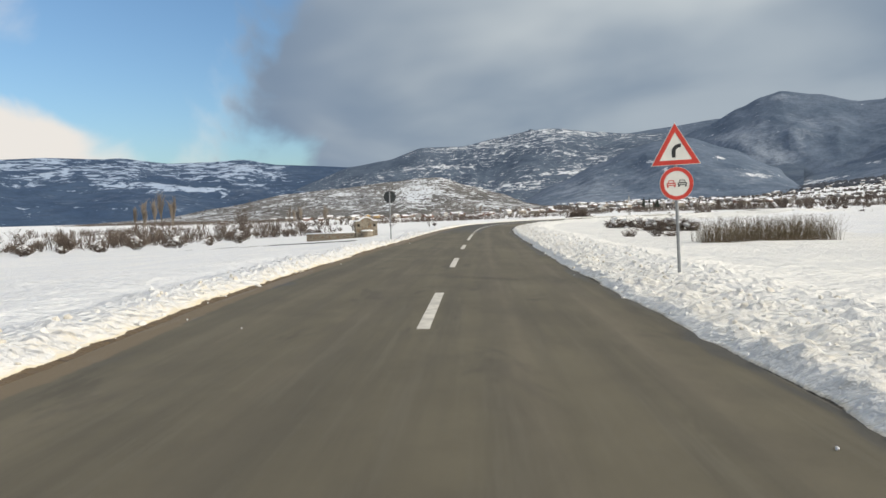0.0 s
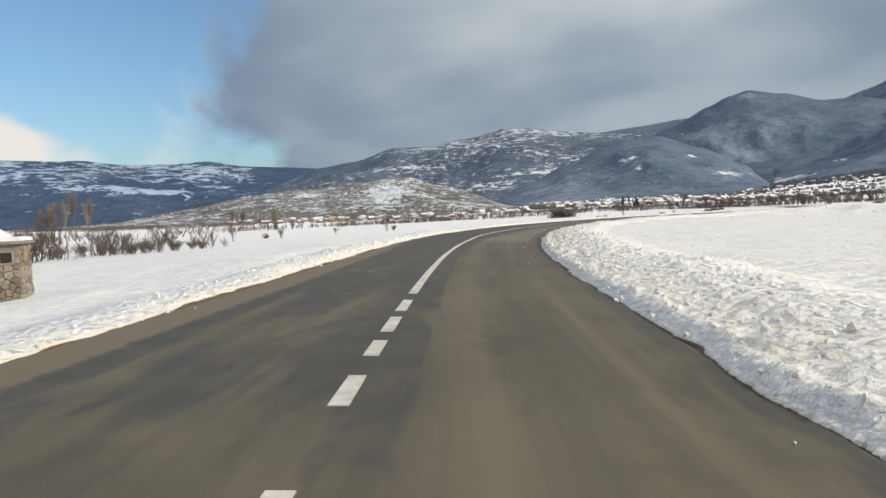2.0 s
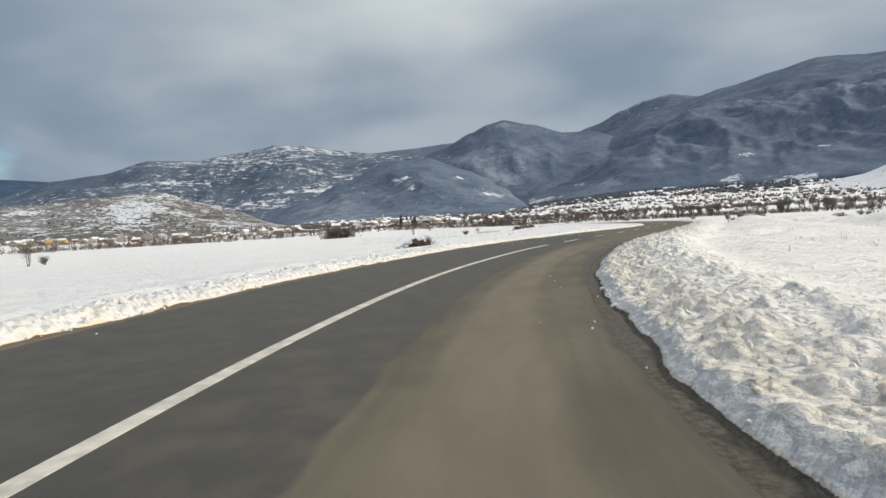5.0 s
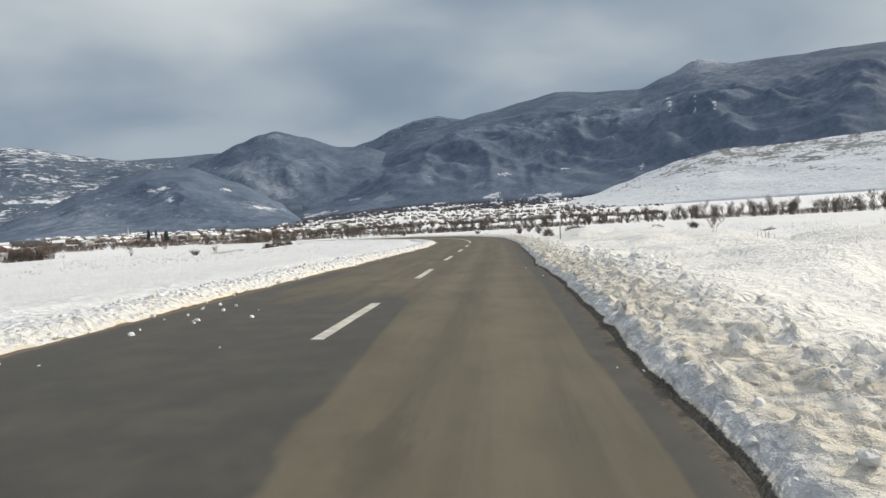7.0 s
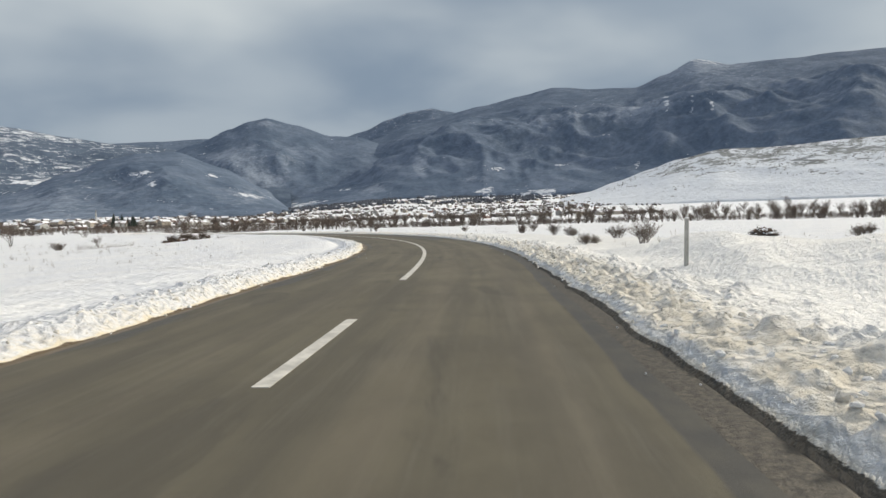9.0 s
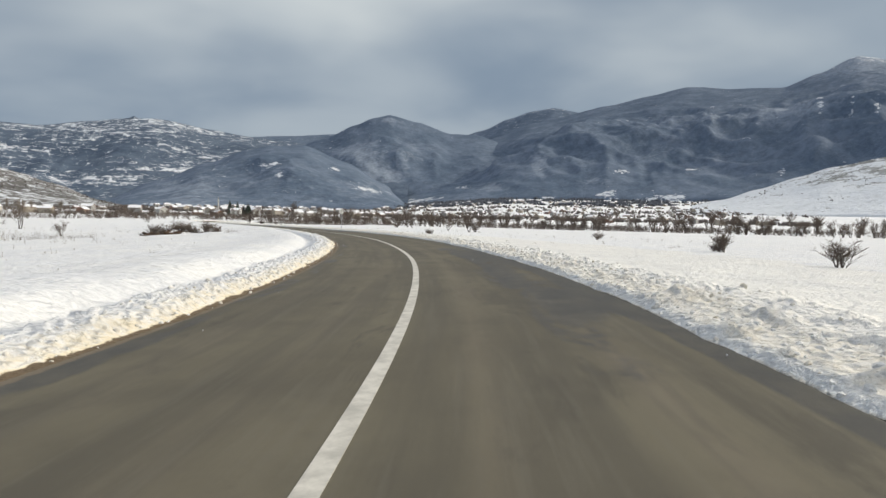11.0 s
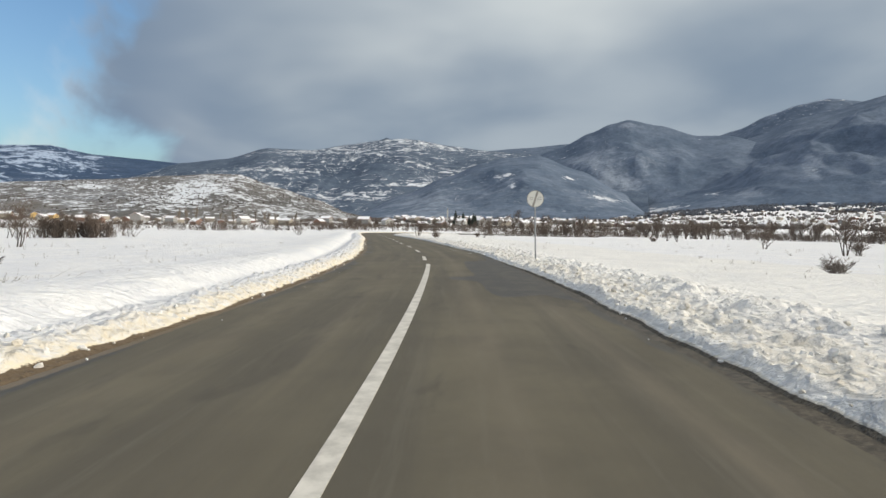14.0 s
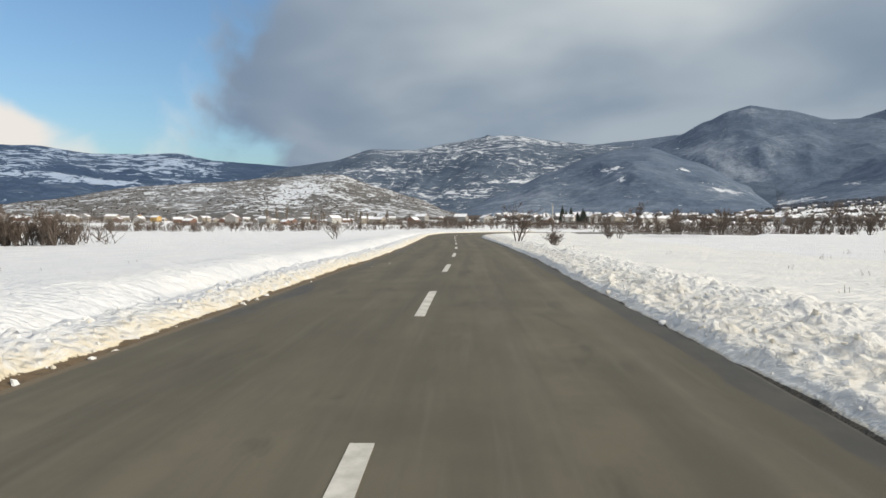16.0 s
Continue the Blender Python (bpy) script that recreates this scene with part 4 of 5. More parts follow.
def brush_pile(m, lx, ly, lz, n, seed, label, snow):
    """A heap of cut branches: a dark leafy core, crossed sticks and snow that has settled on top."""
    rng = random.Random(seed)
    root = empty("brush_pile", m, label, "brush pile")
    bm = bmesh.new()
    bmesh.ops.create_icosphere(bm, subdivisions=4, radius=1.0)
    for v in bm.verts:
        k = 0.72 + 0.55 * noise.noise(v.co * 2.1 + Vector((seed, 0, 0))) + 0.25 * noise.noise(v.co * 6.0 + Vector((0, seed, 0)))
        v.co = Vector((v.co.x * lx * k, v.co.y * ly * k, max(-0.15, v.co.z * lz * 0.75 * k)))
    part("leaf_heap", bm, LITTER, root, "matted brown leaves and twigs")
    vs, fs = [], []
    for k in range(n):
        a, q = rng.uniform(0, 2 * math.pi), math.sqrt(rng.random())
        x, y = q * lx * math.cos(a), q * ly * math.sin(a)
        p = Vector((x, y, lz * 0.6 * (1 - q * q) * rng.uniform(0.2, 1.0)))
        d = Vector((rng.gauss(0, 1), rng.gauss(0, 1), rng.uniform(-0.1, 0.9))).normalized() * rng.uniform(0.25, 0.75) * lz
        tube(vs, fs, [p, p + d * 0.5 + Vector((rng.gauss(0, 0.05), rng.gauss(0, 0.05), 0)), p + d], [0.014, 0.010, 0.004], 3)
    mesh_object("sticks", vs, fs, BARK, root)
    bm = bmesh.new()
    for k in range(snow):
        a, q = rng.uniform(0, 2 * math.pi), math.sqrt(rng.random()) * 0.85
        r = bmesh.ops.create_icosphere(bm, subdivisions=2, radius=1.0)
        w = rng.uniform(0.10, 0.26) * lz
        bmesh.ops.transform(bm, matrix=Matrix.Translation((q * lx * math.cos(a), q * ly * math.sin(a), lz * 0.62 * (1 - q * q))) @ Matrix.Diagonal((w * 1.6, w * 1.2, w * 0.45, 1)), verts=r["verts"])
    for v in bm.verts:
        v.co += 0.06 * noise.noise_vector(v.co * 4.0 + Vector((seed, 0, 0)))
    part("snow_patches", bm, CAP, root, "patches of settled snow", smooth=True)
    return root


def conifer(seed, height):
    rng = random.Random(seed)
    root = empty("conifer_tree", Matrix(), "tall dark green conifer dusted with snow", "tree", "conifers at the village")
    vs, fs = [], []
    tube(vs, fs, [Vector((0, 0, -0.4)), Vector((0, 0, height * 0.5)), Vector((0, 0, height * 0.98))], [height * 0.02, height * 0.013, 0.02], 6)
    mesh_object("trunk", vs, fs, BARK, root)
    vs, fs = [], []
    n = 17
    for i in range(n):
        z = height * (0.08 + 0.9 * i / n)
        reach = height * 0.25 * (1 - i / n) ** 0.8 + 0.15
        for k in range(11):
            w = 2 * math.pi * (k + rng.random() * 0.7) / 11 + i
            L = reach * rng.uniform(0.7, 1.15)
            d, s_ = Vector((math.cos(w), math.sin(w), 0)), Vector((-math.sin(w), math.cos(w), 0))
            a, b = len(vs), L * 0.24
            for q in (Vector((0, 0, z + 0.25)), d * L * 0.6 + s_ * b + Vector((0, 0, z - L * 0.12)), d * L + Vector((0, 0, z - L * 0.42)),
                      d * L * 0.6 - s_ * b + Vector((0, 0, z - L * 0.12)), d * L * 0.6 + Vector((0, 0, z + L * 0.10)), d * L * 0.55 + Vector((0, 0, z - L * 0.42))):
                vs.append(tuple(q))
            fs += [(a, a + 1, a + 4), (a + 1, a + 2, a + 4), (a + 2, a + 3, a + 4), (a + 3, a, a + 4), (a, a + 5, a + 1), (a + 1, a + 5, a + 2), (a + 2, a + 5, a + 3), (a + 3, a + 5, a)]
    mesh_object("crown", vs, fs, NEEDLE, root)
    return root


FIELD_TREES = [bare_tree("bare_tree", 100 + k, h, 4, 0.55, 0.7, (6, 5, 3), 0.055, 0.009, (BARK, TWIG),
                         "small leafless tree with a dark twiggy crown in the snow", "tree") for k, h in enumerate((4.2, 5.0, 3.6))]
FIELD_SHRUBS = [bare_tree("bare_shrub", 200 + k, h, 12, 0.60, 0.5, (7, 5), 0.028, 0.008, (BARK, TWIG),
                          "leafless brown shrub with many thin stems in the snow", "shrub") for k, h in enumerate((1.9, 1.5, 2.3))]
SNOW_SHRUBS = [bare_tree("snowy_shrub", 300 + k, h, 14, 0.7, 0.3, (7, 6), 0.03, 0.010, (BARK, TWIG),
                         "dense dark shrub bent under clumps of snow", "shrub", snow=16) for k, h in enumerate((1.7, 2.1))]
FAR_TREES = [bare_tree("bare_tree" if st == 1 else "bushy_tree", 400 + k, h, st, 0.56, 0.95, (10, 6, 4) if st == 1 else (5, 4, 2), 0.09, 0.016, (BARK, TWIG),
                       "leafless brown tree at the edge of the fields", "tree", snow=0) for k, (h, st) in enumerate(((6.0, 1), (5.0, 4), (4.2, 5)))]
POPLARS = [bare_tree("poplar_tree", 500 + k, h, 1, 0.22, 1.6, (22, 7), 0.20, 0.035, (PALE, PALE),
                     "tall slender leafless poplar with pale upright branches", "tree") for k, h in enumerate((15.0, 12.0))]
CONIFERS = [conifer(7, 15.0), conifer(8, 12.0)]

_first = {}


def plant(proto, x, y, size=1.0, turn=None, sink=0.0, group=""):
    """The first use of a plant moves the built one there, later ones are copies."""
    turn = random.uniform(0, 360) if turn is None else turn
    m = pose(x, y, ground_at(x, y) - sink, 0, 0, turn)
    if proto.name in _first:
        ob = copy_thing(proto, m)
    else:
        _first[proto.name] = True
        ob = proto
        ob.matrix_world = m
    ob.scale = (size, size, size * random.uniform(0.9, 1.1))
    if group:
        ob["group"] = group
    return ob


random.seed(5)
for x, y, k, sz in ((-41.5, 179.8, 0, .7), (-34.4, 172.2, 1, .6), (-26.4, 181.6, 2, .8), (-16.4, 199.1, 0, .6), (-4.3, 215.5, 1, .9), (92.7, 298.7, 1, 1.1), (96.6, 256.7, 2, .55),
                    (109.5, 157.0, 0, .7), (167.5, 278.4, 1, 1.0), (195.3, 345.5, 2, 1.1), (158.7, 363.3, 0, .9), (190.9, 418.2, 1, 1.0), (203.0, 361.0, 1, 1.1),
                    (135.5, 319.9, 2, 1.0), (118.6, 345.8, 0, .75), (-36.6, 112.2, 1, 1.25), (-41.5, 116.5, 0, 1.1), (177.5, 300.1, 0, 0.9), (222.9, 352.9, 2, 1.0)):
    plant(FIELD_TREES[k], x, y, sz, group="bare trees in the fields")
for x, y, k, sz in ((104.3, 171.6, 2, .9), (102.2, 174.6, 0, .6), (103.6, 174.9, 1, .7), (114.0, 178.8, 0, .9), (122.3, 188.6, 1, 1.0), (126.4, 193.5, 0, .9), (113.8, 161.2, 1, .7), (117.8, 162.4, 0, .6), (136.8, 205.8, 2, .9), (138.3, 207.1, 1, .9), (109.8, 250.0, 2, 1.0), (106.8, 249.1, 0, .95), (105.4, 249.3, 1, 1.1), (108.2, 249.6, 1, 1.2), (104.4, 248.8, 0, .9), (111.0, 250.6, 1, 1.0)):
    plant(FIELD_SHRUBS[k], x, y, sz, sink=0.05, group="bare shrubs in the fields")
for x, y, k, sz in ((107.3, 250.2, 2, .85), (137.5, 316.5, 2, .8), (156.7, 362.1, 0, .8), (-31.4, 188.2, 1, 1.1), (-2.3, 216.7, 0, 1.0), (37.7, 151.9, 1, 1.0), (36.2, 149.0, 0, .6), (90.0, 251.4, 1, 1.2), (10.7, 34.6, 1, .55), (12.2, 34.5, 0, .55), (13.1, 34.8, 1, .5), (169.6, 279.0, 2, 1), (187.9, 342.5, 1, 1.1), (150.7, 214.2, 2, .8), (156.2, 234.9, 0, .8), (142.6, 255.1, 1, .8)):
    plant(FIELD_SHRUBS[k], x, y, sz, sink=0.05, group="bare shrubs in the fields")
for k in range(75):          # scrub belt west of the road
    t = random.random()
    x, y = -72.0 + 46.0 * t + random.uniform(-5, 5), 68.0 + 56.0 * t + random.uniform(-8, 8)
    plant(random.choice(FIELD_SHRUBS + FIELD_TREES[2:]), x, y, random.uniform(0.7, 1.15), group="scrub west of the road")
for k in range(14):
    t = k / 13
    plant(SNOW_SHRUBS[k % 2], -58.7 + 33.3 * t, 68.0 + 2.5 * math.sin(k * 2.1) + 6 * t * t, random.uniform(0.8, 1.15), group="snowy shrubs west of the road")
for x, y, sz in ((15.4, 54.0, .85), (16.5, 54.4, .95), (17.6, 53.8, .85), (15.3, 44.6, .85), (16.4, 44.2, 1.0), (17.4, 44.8, 1.0), (18.3, 44.3, .9), (16.9, 45.4, 1.05), (108.9, 248.9, .5), (103.6, 149.4, .5)):
    plant(SNOW_SHRUBS[int(x) % 2], x, y, sz, sink=0.1, group="snowy shrubs by the road")
for k in range(22):          # dense thicket north-west
    w, q = random.uniform(0, 6.28), math.sqrt(random.random())
    plant(random.choice(FAR_TREES), 79.5 + 5.5 * q * math.cos(w), 352.5 + 4 * q * math.sin(w), random.uniform(0.75, 1.0), group="thicket in the field")


def along(points, n, jitter, protos, lo, hi, group):
    seg = [math.dist(a, b) for a, b in zip(points, points[1:])]
    tot = sum(seg)
    for k in range(n):
        d = tot * (k + random.random()) / n
        i = 0
        while d > seg[i] and i < len(seg) - 1:
            d -= seg[i]
            i += 1
        t = d / seg[i]
        a, b = points[i], points[i + 1]
        plant(random.choice(protos), a[0] + (b[0] - a[0]) * t + random.gauss(0, jitter), a[1] + (b[1] - a[1]) * t + random.gauss(0, jitter), random.uniform(lo, hi), group=group)


along([(212.2, 511.6), (273.3, 411.5), (331.0, 338.6), (382.2, 271.5), (362.8, 121.4)], 150, 9, FAR_TREES, 1.1, 2.1, "tree belt east of the fields")
along([(250.0, 560.0), (345.0, 445.0), (430.0, 350.0), (470.0, 250.0), (450.0, 120.0)], 75, 18, FAR_TREES, 1.5, 2.6, "tree belt below the pasture hill")
along([(150.0, 640.0), (205.0, 652.0), (260.0, 660.0), (330.0, 632.0), (400.0, 590.0)], 60, 8, FAR_TREES, 0.9, 1.6, "trees before the village")
along([(8.7, 493.5), (67.2, 523.6), (137.4, 584.6), (207.4, 579.7)], 52, 8, FAR_TREES, 0.6, 1.15, "tree belt north of the fields")
along([(-140.2, 215.7), (-91.7, 307.7), (-31.5, 423.7), (18.7, 493.9)], 46, 7, FAR_TREES, 0.7, 1.2, "tree belt west of the fields")
along([(-7.6, 599.9), (92.7, 669.3), (202.8, 693.3)], 26, 14, FAR_TREES + POPLARS, 0.5, 0.95, "trees by the hamlet")
along([(-158.9, 319.3), (-143.2, 330.7)], 7, 2, POPLARS, 1.3, 1.6, "poplars")
along([(-96.7, 364.1), (-71.6, 387.9)], 6, 3, POPLARS, 0.9, 1.2, "poplars")
along([(32.8, 682.8), (71.6, 693.0), (102.9, 714.8)], 7, 4, POPLARS, 0.7, 1.0, "poplars")
for x, y, k in ((239.5, 716.4, 0), (243.0, 719.0, 1), (246.0, 716.6, 0), (252.5, 722.0, 1), (255.5, 719.0, 0), (258.5, 724.0, 1)):
    plant(CONIFERS[k], x, y, random.uniform(0.72, 0.9))


for x, y, lx, ly, lz, n, turn, sd, sn in ((107.0, 249.4, 1.9, 0.9, 0.95, 420, 20, 31, 12), (104.0, 248.6, 1.2, 0.7, 0.7, 220, 20, 32, 6), (122.0, 169.8, 4.2, 0.9, 0.8, 520, 25, 33, 26), (36.4, 150.4, 1.9, 1.3, 1.2, 420, 0, 34, 9)):
    brush_pile(pose(x, y, ground_at(x, y), 0, 0, turn), lx, ly, lz, n, sd, "heap of cut branches and brown leaves under patchy snow", sn)


# ---- dry reeds beside the road ----
def reed_bed(cx, cy, lx, ly, n, turn, tall):
    rng = random.Random(int(cx * 10))
    vs, fs = [], []
    for k in range(n):
        x, y = rng.uniform(-lx, lx), rng.uniform(-ly, ly)
        h = tall * rng.uniform(0.35, 1.0)
        tube(vs, fs, [Vector((x, y, -0.1)), Vector((x + rng.gauss(0, 0.06), y + rng.gauss(0, 0.06), h * 0.5)), Vector((x + rng.gauss(0, 0.26), y + rng.gauss(0, 0.26), h))], [0.005, 0.0045, 0.002], 3)
    ob = mesh_object("reed_bed", vs, fs, REED)
    ob.matrix_world = pose(cx, cy, ground_at(cx, cy), 0, 0, turn)
    tagged(ob, "stand of dry brown reeds sticking out of the snow", "reeds", kind="stuff")


reed_bed(14.96, 27.89, 3.4, 0.9, 2200, 14, 1.30)
reed_bed(113.4, 248.2, 2.4, 0.35, 160, 20, 0.6)
reed_bed(95.0, 247.5, 4.5, 0.6, 260, 20, 0.7)


def stalks(name, n, region, tall, seed):
    rng = random.Random(seed)
    vs, fs = [], []
    ss = [(rng.uniform(*region[0]), rng.uniform(*region[1])) for _ in range(n)]
    xs, ys = on_road(np.array([q[0] for q in ss]), np.array([q[1] for q in ss]))
    zs = terrain(xs, ys)
    for x, y, z in zip(xs, ys, zs):
        for k in range(rng.randint(1, 4)):
            p = Vector((x + rng.gauss(0, 0.1), y + rng.gauss(0, 0.1), z + 0.02))
            tube(vs, fs, [p, p + Vector((rng.gauss(0, 0.08), rng.gauss(0, 0.08), tall * rng.uniform(0.4, 1)))], [0.008, 0.004], 3)
    tagged(mesh_object(name, vs, fs, REED), "dry weed stalks poking through the field snow", "weeds", kind="stuff")


stalks("weed_stalks", 420, ((240, 367), (-60, -9)), 0.42, 3)
stalks("weed_stalks", 160, ((153, 249), (9, 40)), 0.4, 4)
stalks("weed_stalks", 120, ((287, 387), (7, 50)), 0.35, 5)


# ---- loose snow clods ----
def clods(name, label, picks, seed, lo, hi, mat):
    rng = random.Random(seed)
    bm = bmesh.new()
    bmesh.ops.create_icosphere(bm, subdivisions=1, radius=1.0)
    ico_v, ico_f = [v.co.copy() for v in bm.verts], [[v.index for v in f.verts] for f in bm.faces]
    bm.free()
    vs, fs = [], []
    for x, y, z in picks:
        r = lo + (hi - lo) * rng.random() ** 2.2
        b = len(vs)
        q = Euler((rng.uniform(0, 6), rng.uniform(0, 6), rng.uniform(0, 6))).to_matrix()
        sc = Vector((rng.uniform(0.7, 1.3), rng.uniform(0.6, 1.1), rng.uniform(0.5, 0.9)))
        for v in ico_v:
            w = q @ (Vector((v.x * sc.x, v.y * sc.y, v.z * sc.z)) * rng.uniform(0.75, 1.2)) * r
            vs.append((x + w.x, y + w.y, z + w.z))
        fs += [tuple(b + i for i in f) for f in ico_f]
    tagged(mesh_object(name, vs, fs, mat), label, "snow clods", kind="stuff")


def bank_picks(ob, n, lo, hi, seed):
    rng = np.random.RandomState(seed)
    co = np.empty(len(ob.data.vertices) * 3)
    ob.data.vertices.foreach_get("co", co)
    co = co.reshape(len(VERGE_S), len(VERGE_D), 3)
    return co[rng.randint(60, 2640, n), np.clip((lo + (hi - lo) * rng.beta(1.4, 2.0, n)) / 0.07, 0, 37).astype(int)]


clods("snow_clods", "loose clods of ploughed snow on the west bank", bank_picks(verge_west, 4500, 0.10, 1.4, 1), 21, 0.012, 0.065, BANK_CLOD)
clods("snow_clods", "loose clods of ploughed snow on the east bank", bank_picks(verge_east, 8500, 0.10, 2.6, 2), 22, 0.015, 0.070, BANK_CLOD)
_r = np.random.RandomState(9)
_s, _u = 163 + 16 * _r.rand(46), -2.75 + 1.9 * _r.rand(46) ** 2
_x, _y = on_road(_s, _u)
clods("snow_crumbs", "small crumbs of snow lying on the asphalt", np.stack([_x, _y, _u * bank_slope(_s) + 0.01], 1), 23, 0.012, 0.05, CAP)
_s, _u = 20 + 380 * _r.rand(260), np.where(_r.rand(260) < 0.5, -3.0, 3.15) + 0.35 * _r.randn(260)
_x, _y = on_road(_s, _u)
clods("snow_crumbs", "small crumbs of dirty snow along the edge of the asphalt", np.stack([_x, _y, _u * bank_slope(_s) + 0.01], 1), 24, 0.008, 0.022, CAP)


# ---- road signs ----
def facing(x, y, heading, lean=0.0, z=None):
    return pose(x, y, ground_at(x, y) if z is None else z, 0, lean, -heading)


def warning_sign(m):
    root = empty("road_sign", m, "red-bordered bend warning triangle over a no-overtaking disc", "road sign")
    bm = bmesh.new()
    rod(bm, (0, 0.04, -0.5), (0, 0.04, 2.62), 0.03, 0.03, 12)
    part("pole", bm, STEEL, root, smooth=False)
    h = 0.9 * math.sqrt(3) / 2
    z0 = 1.98
    tri = [(-0.45, z0), (0.45, z0), (0, z0 + h)]

    def scaled(k):
        cz = z0 + h / 3
        return [(x * k, cz + (z - cz) * k) for x, z in tri]
    bm = bmesh.new()
    plate(bm, scaled(1.0), 0.02)
    tri_ob = part("warning_triangle", bm, WHITE, root)
    bm = bmesh.new()
    ring(bm, scaled(0.965), scaled(0.66), 0.004, -0.004)
    part("red_border", bm, RED, tri_ob)
    bm = bmesh.new()
    out, inn = [], []
    for k in range(9):
        a = math.pi - k / 8 * math.pi / 2
        out.append((0.10 + 0.17 * math.cos(a), z0 + 0.25 + 0.14 * math.sin(a)))
        inn.append((0.10 + 0.10 * math.cos(a), z0 + 0.25 + 0.075 * math.sin(a)))
    plate(bm, [(-0.07, z0 + 0.14)] + out + inn[::-1] + [(0.0, z0 + 0.14)], 0.003, -0.003)
    part("bend_arrow", bm, BLACK, tri_ob)
    bm = bmesh.new()
    cz = 1.64
    plate(bm, disc(0.305, 40, 0, cz), 0.02)
    d = part("no_overtaking_disc", bm, WHITE, root)
    bm = bmesh.new()
    ring(bm, disc(0.30, 40, 0, cz), disc(0.232, 40, 0, cz), 0.004, -0.004)
    part("red_border", bm, RED, d)
    for cx, mat in ((-0.10, RED), (0.10, BLACK)):
        bm = bmesh.new()
        ring(bm, [(cx - 0.08, cz - 0.035), (cx + 0.08, cz - 0.035), (cx + 0.08, cz + 0.015), (cx - 0.08, cz + 0.015)],
             [(cx - 0.065, cz - 0.02), (cx + 0.065, cz - 0.02), (cx + 0.065, cz), (cx - 0.065, cz)], 0.003, -0.003)
        ring(bm, [(cx - 0.06, cz + 0.012), (cx + 0.06, cz + 0.012), (cx + 0.045, cz + 0.065), (cx - 0.045, cz + 0.065)],
             [(cx - 0.045, cz + 0.02), (cx + 0.045, cz + 0.02), (cx + 0.035, cz + 0.053), (cx - 0.035, cz + 0.053)], 0.003, -0.003)
        for s_ in (-1, 1):
            box(bm, (0.026, 0.003, 0.03), (cx + s_ * 0.062, -0.0015, cz - 0.05))
        part("car_symbol", bm, mat, d)
    for z in (z0 + 0.12, cz):
        bm = bmesh.new()
        box(bm, (0.12, 0.05, 0.03), (0, 0.045, z), 0.005)
        part("clamp", bm, STEEL, root)
    return root


def round_sign(m, label, centre, cancel):
    root = empty("road_sign", m, label, "road sign")
    bm = bmesh.new()
    rod(bm, (0, 0.045, -0.5), (0, 0.045, centre + (0.27 if not cancel else 0.1)), 0.03, 0.03, 12)
    part("pole", bm, STEEL, root)
    bm = bmesh.new()
    plate(bm, disc(0.31, 44, 0, centre), 0.018)
    d = part("sign_disc", bm, WHITE if cancel else SIGN_BACK, root)
    bm = bmesh.new()
    ring(bm, disc(0.315, 44, 0, centre), disc(0.30, 44, 0, centre), 0.03, -0.004)
    part("rim", bm, SIGN_GREY if cancel else SIGN_BACK, d)
    if cancel:
        bm = bmesh.new()
        plate(bm, [(-0.13, centre - 0.28), (-0.06, centre - 0.30), (0.13, centre + 0.28), (0.06, centre + 0.30)], 0.003, -0.003)
        part("cancel_stripe", bm, SIGN_GREY, d)
        for cx in (-0.15, 0.15):
            bm = bmesh.new()
            ring(bm, [(cx - 0.07, centre - 0.03), (cx + 0.07, centre - 0.03), (cx + 0.05, centre + 0.06), (cx - 0.05, centre + 0.06)],
                 [(cx - 0.06, centre - 0.02), (cx + 0.06, centre - 0.02), (cx + 0.042, centre + 0.05), (cx - 0.042, centre + 0.05)], 0.002, -0.002)
            part("car_symbol", bm, SIGN_GREY, d, "faded grey car symbol")
    for z in (centre - 0.15, centre + 0.12):
        bm = bmesh.new()
        box(bm, (0.13, 0.045, 0.03), (0, 0.04, z), 0.005)
        part("clamp", bm, STEEL, root)
    return root


warning_sign(facing(4.41, 11.23, 4, -1.5, 0.12))
round_sign(facing(-2.66, 32.1, 184, 0, -0.1), "dark grey back of a round road sign on steel pole", 2.53, False)
round_sign(facing(128.07, 254.24, 12, -1.8, 0.3), "white disc with a grey diagonal stripe on a pole", 2.22, True)


def marker_post(x, y, heading):
    root = empty("marker_post", facing(x, y, heading, 1.0), "weathered grey wooden marker post standing in roadside snow", "post")
    bm = bmesh.new()
    box(bm, (0.12, 0.10, 2.2), (0, 0, 0.62), 0.012)
    for v in bm.verts:
        if v.co.z > 1:
            v.co.x *= 0.85
            v.co.z += v.co.y * 0.5
    part("shaft", bm, POST, root)
    bm = bmesh.new()
    box(bm, (0.11, 0.09, 0.03), (0, 0, 1.73), 0.01)
    part("snow_tip", bm, CAP, root, "thin cap of snow")


marker_post(85.3, 160.85, 50)


# ---- stone fountain, its wall and the lay-by ----
def clip_cell(poly, p, q):
    """Keeps the side of poly that is nearer to p than to q."""
    mx, mz, nx, nz = (p[0] + q[0]) / 2, (p[1] + q[1]) / 2, q[0] - p[0], q[1] - p[1]
    out = []
    for k in range(len(poly)):
        a, b = poly[k], poly[(k + 1) % len(poly)]
        da, db = (a[0] - mx) * nx + (a[1] - mz) * nz, (b[0] - mx) * nx + (b[1] - mz) * nz
        if da <= 0:
            out.append(a)
        if da * db < 0:
            f = da / (da - db)
            out.append((a[0] + (b[0] - a[0]) * f, a[1] + (b[1] - a[1]) * f))
    return out


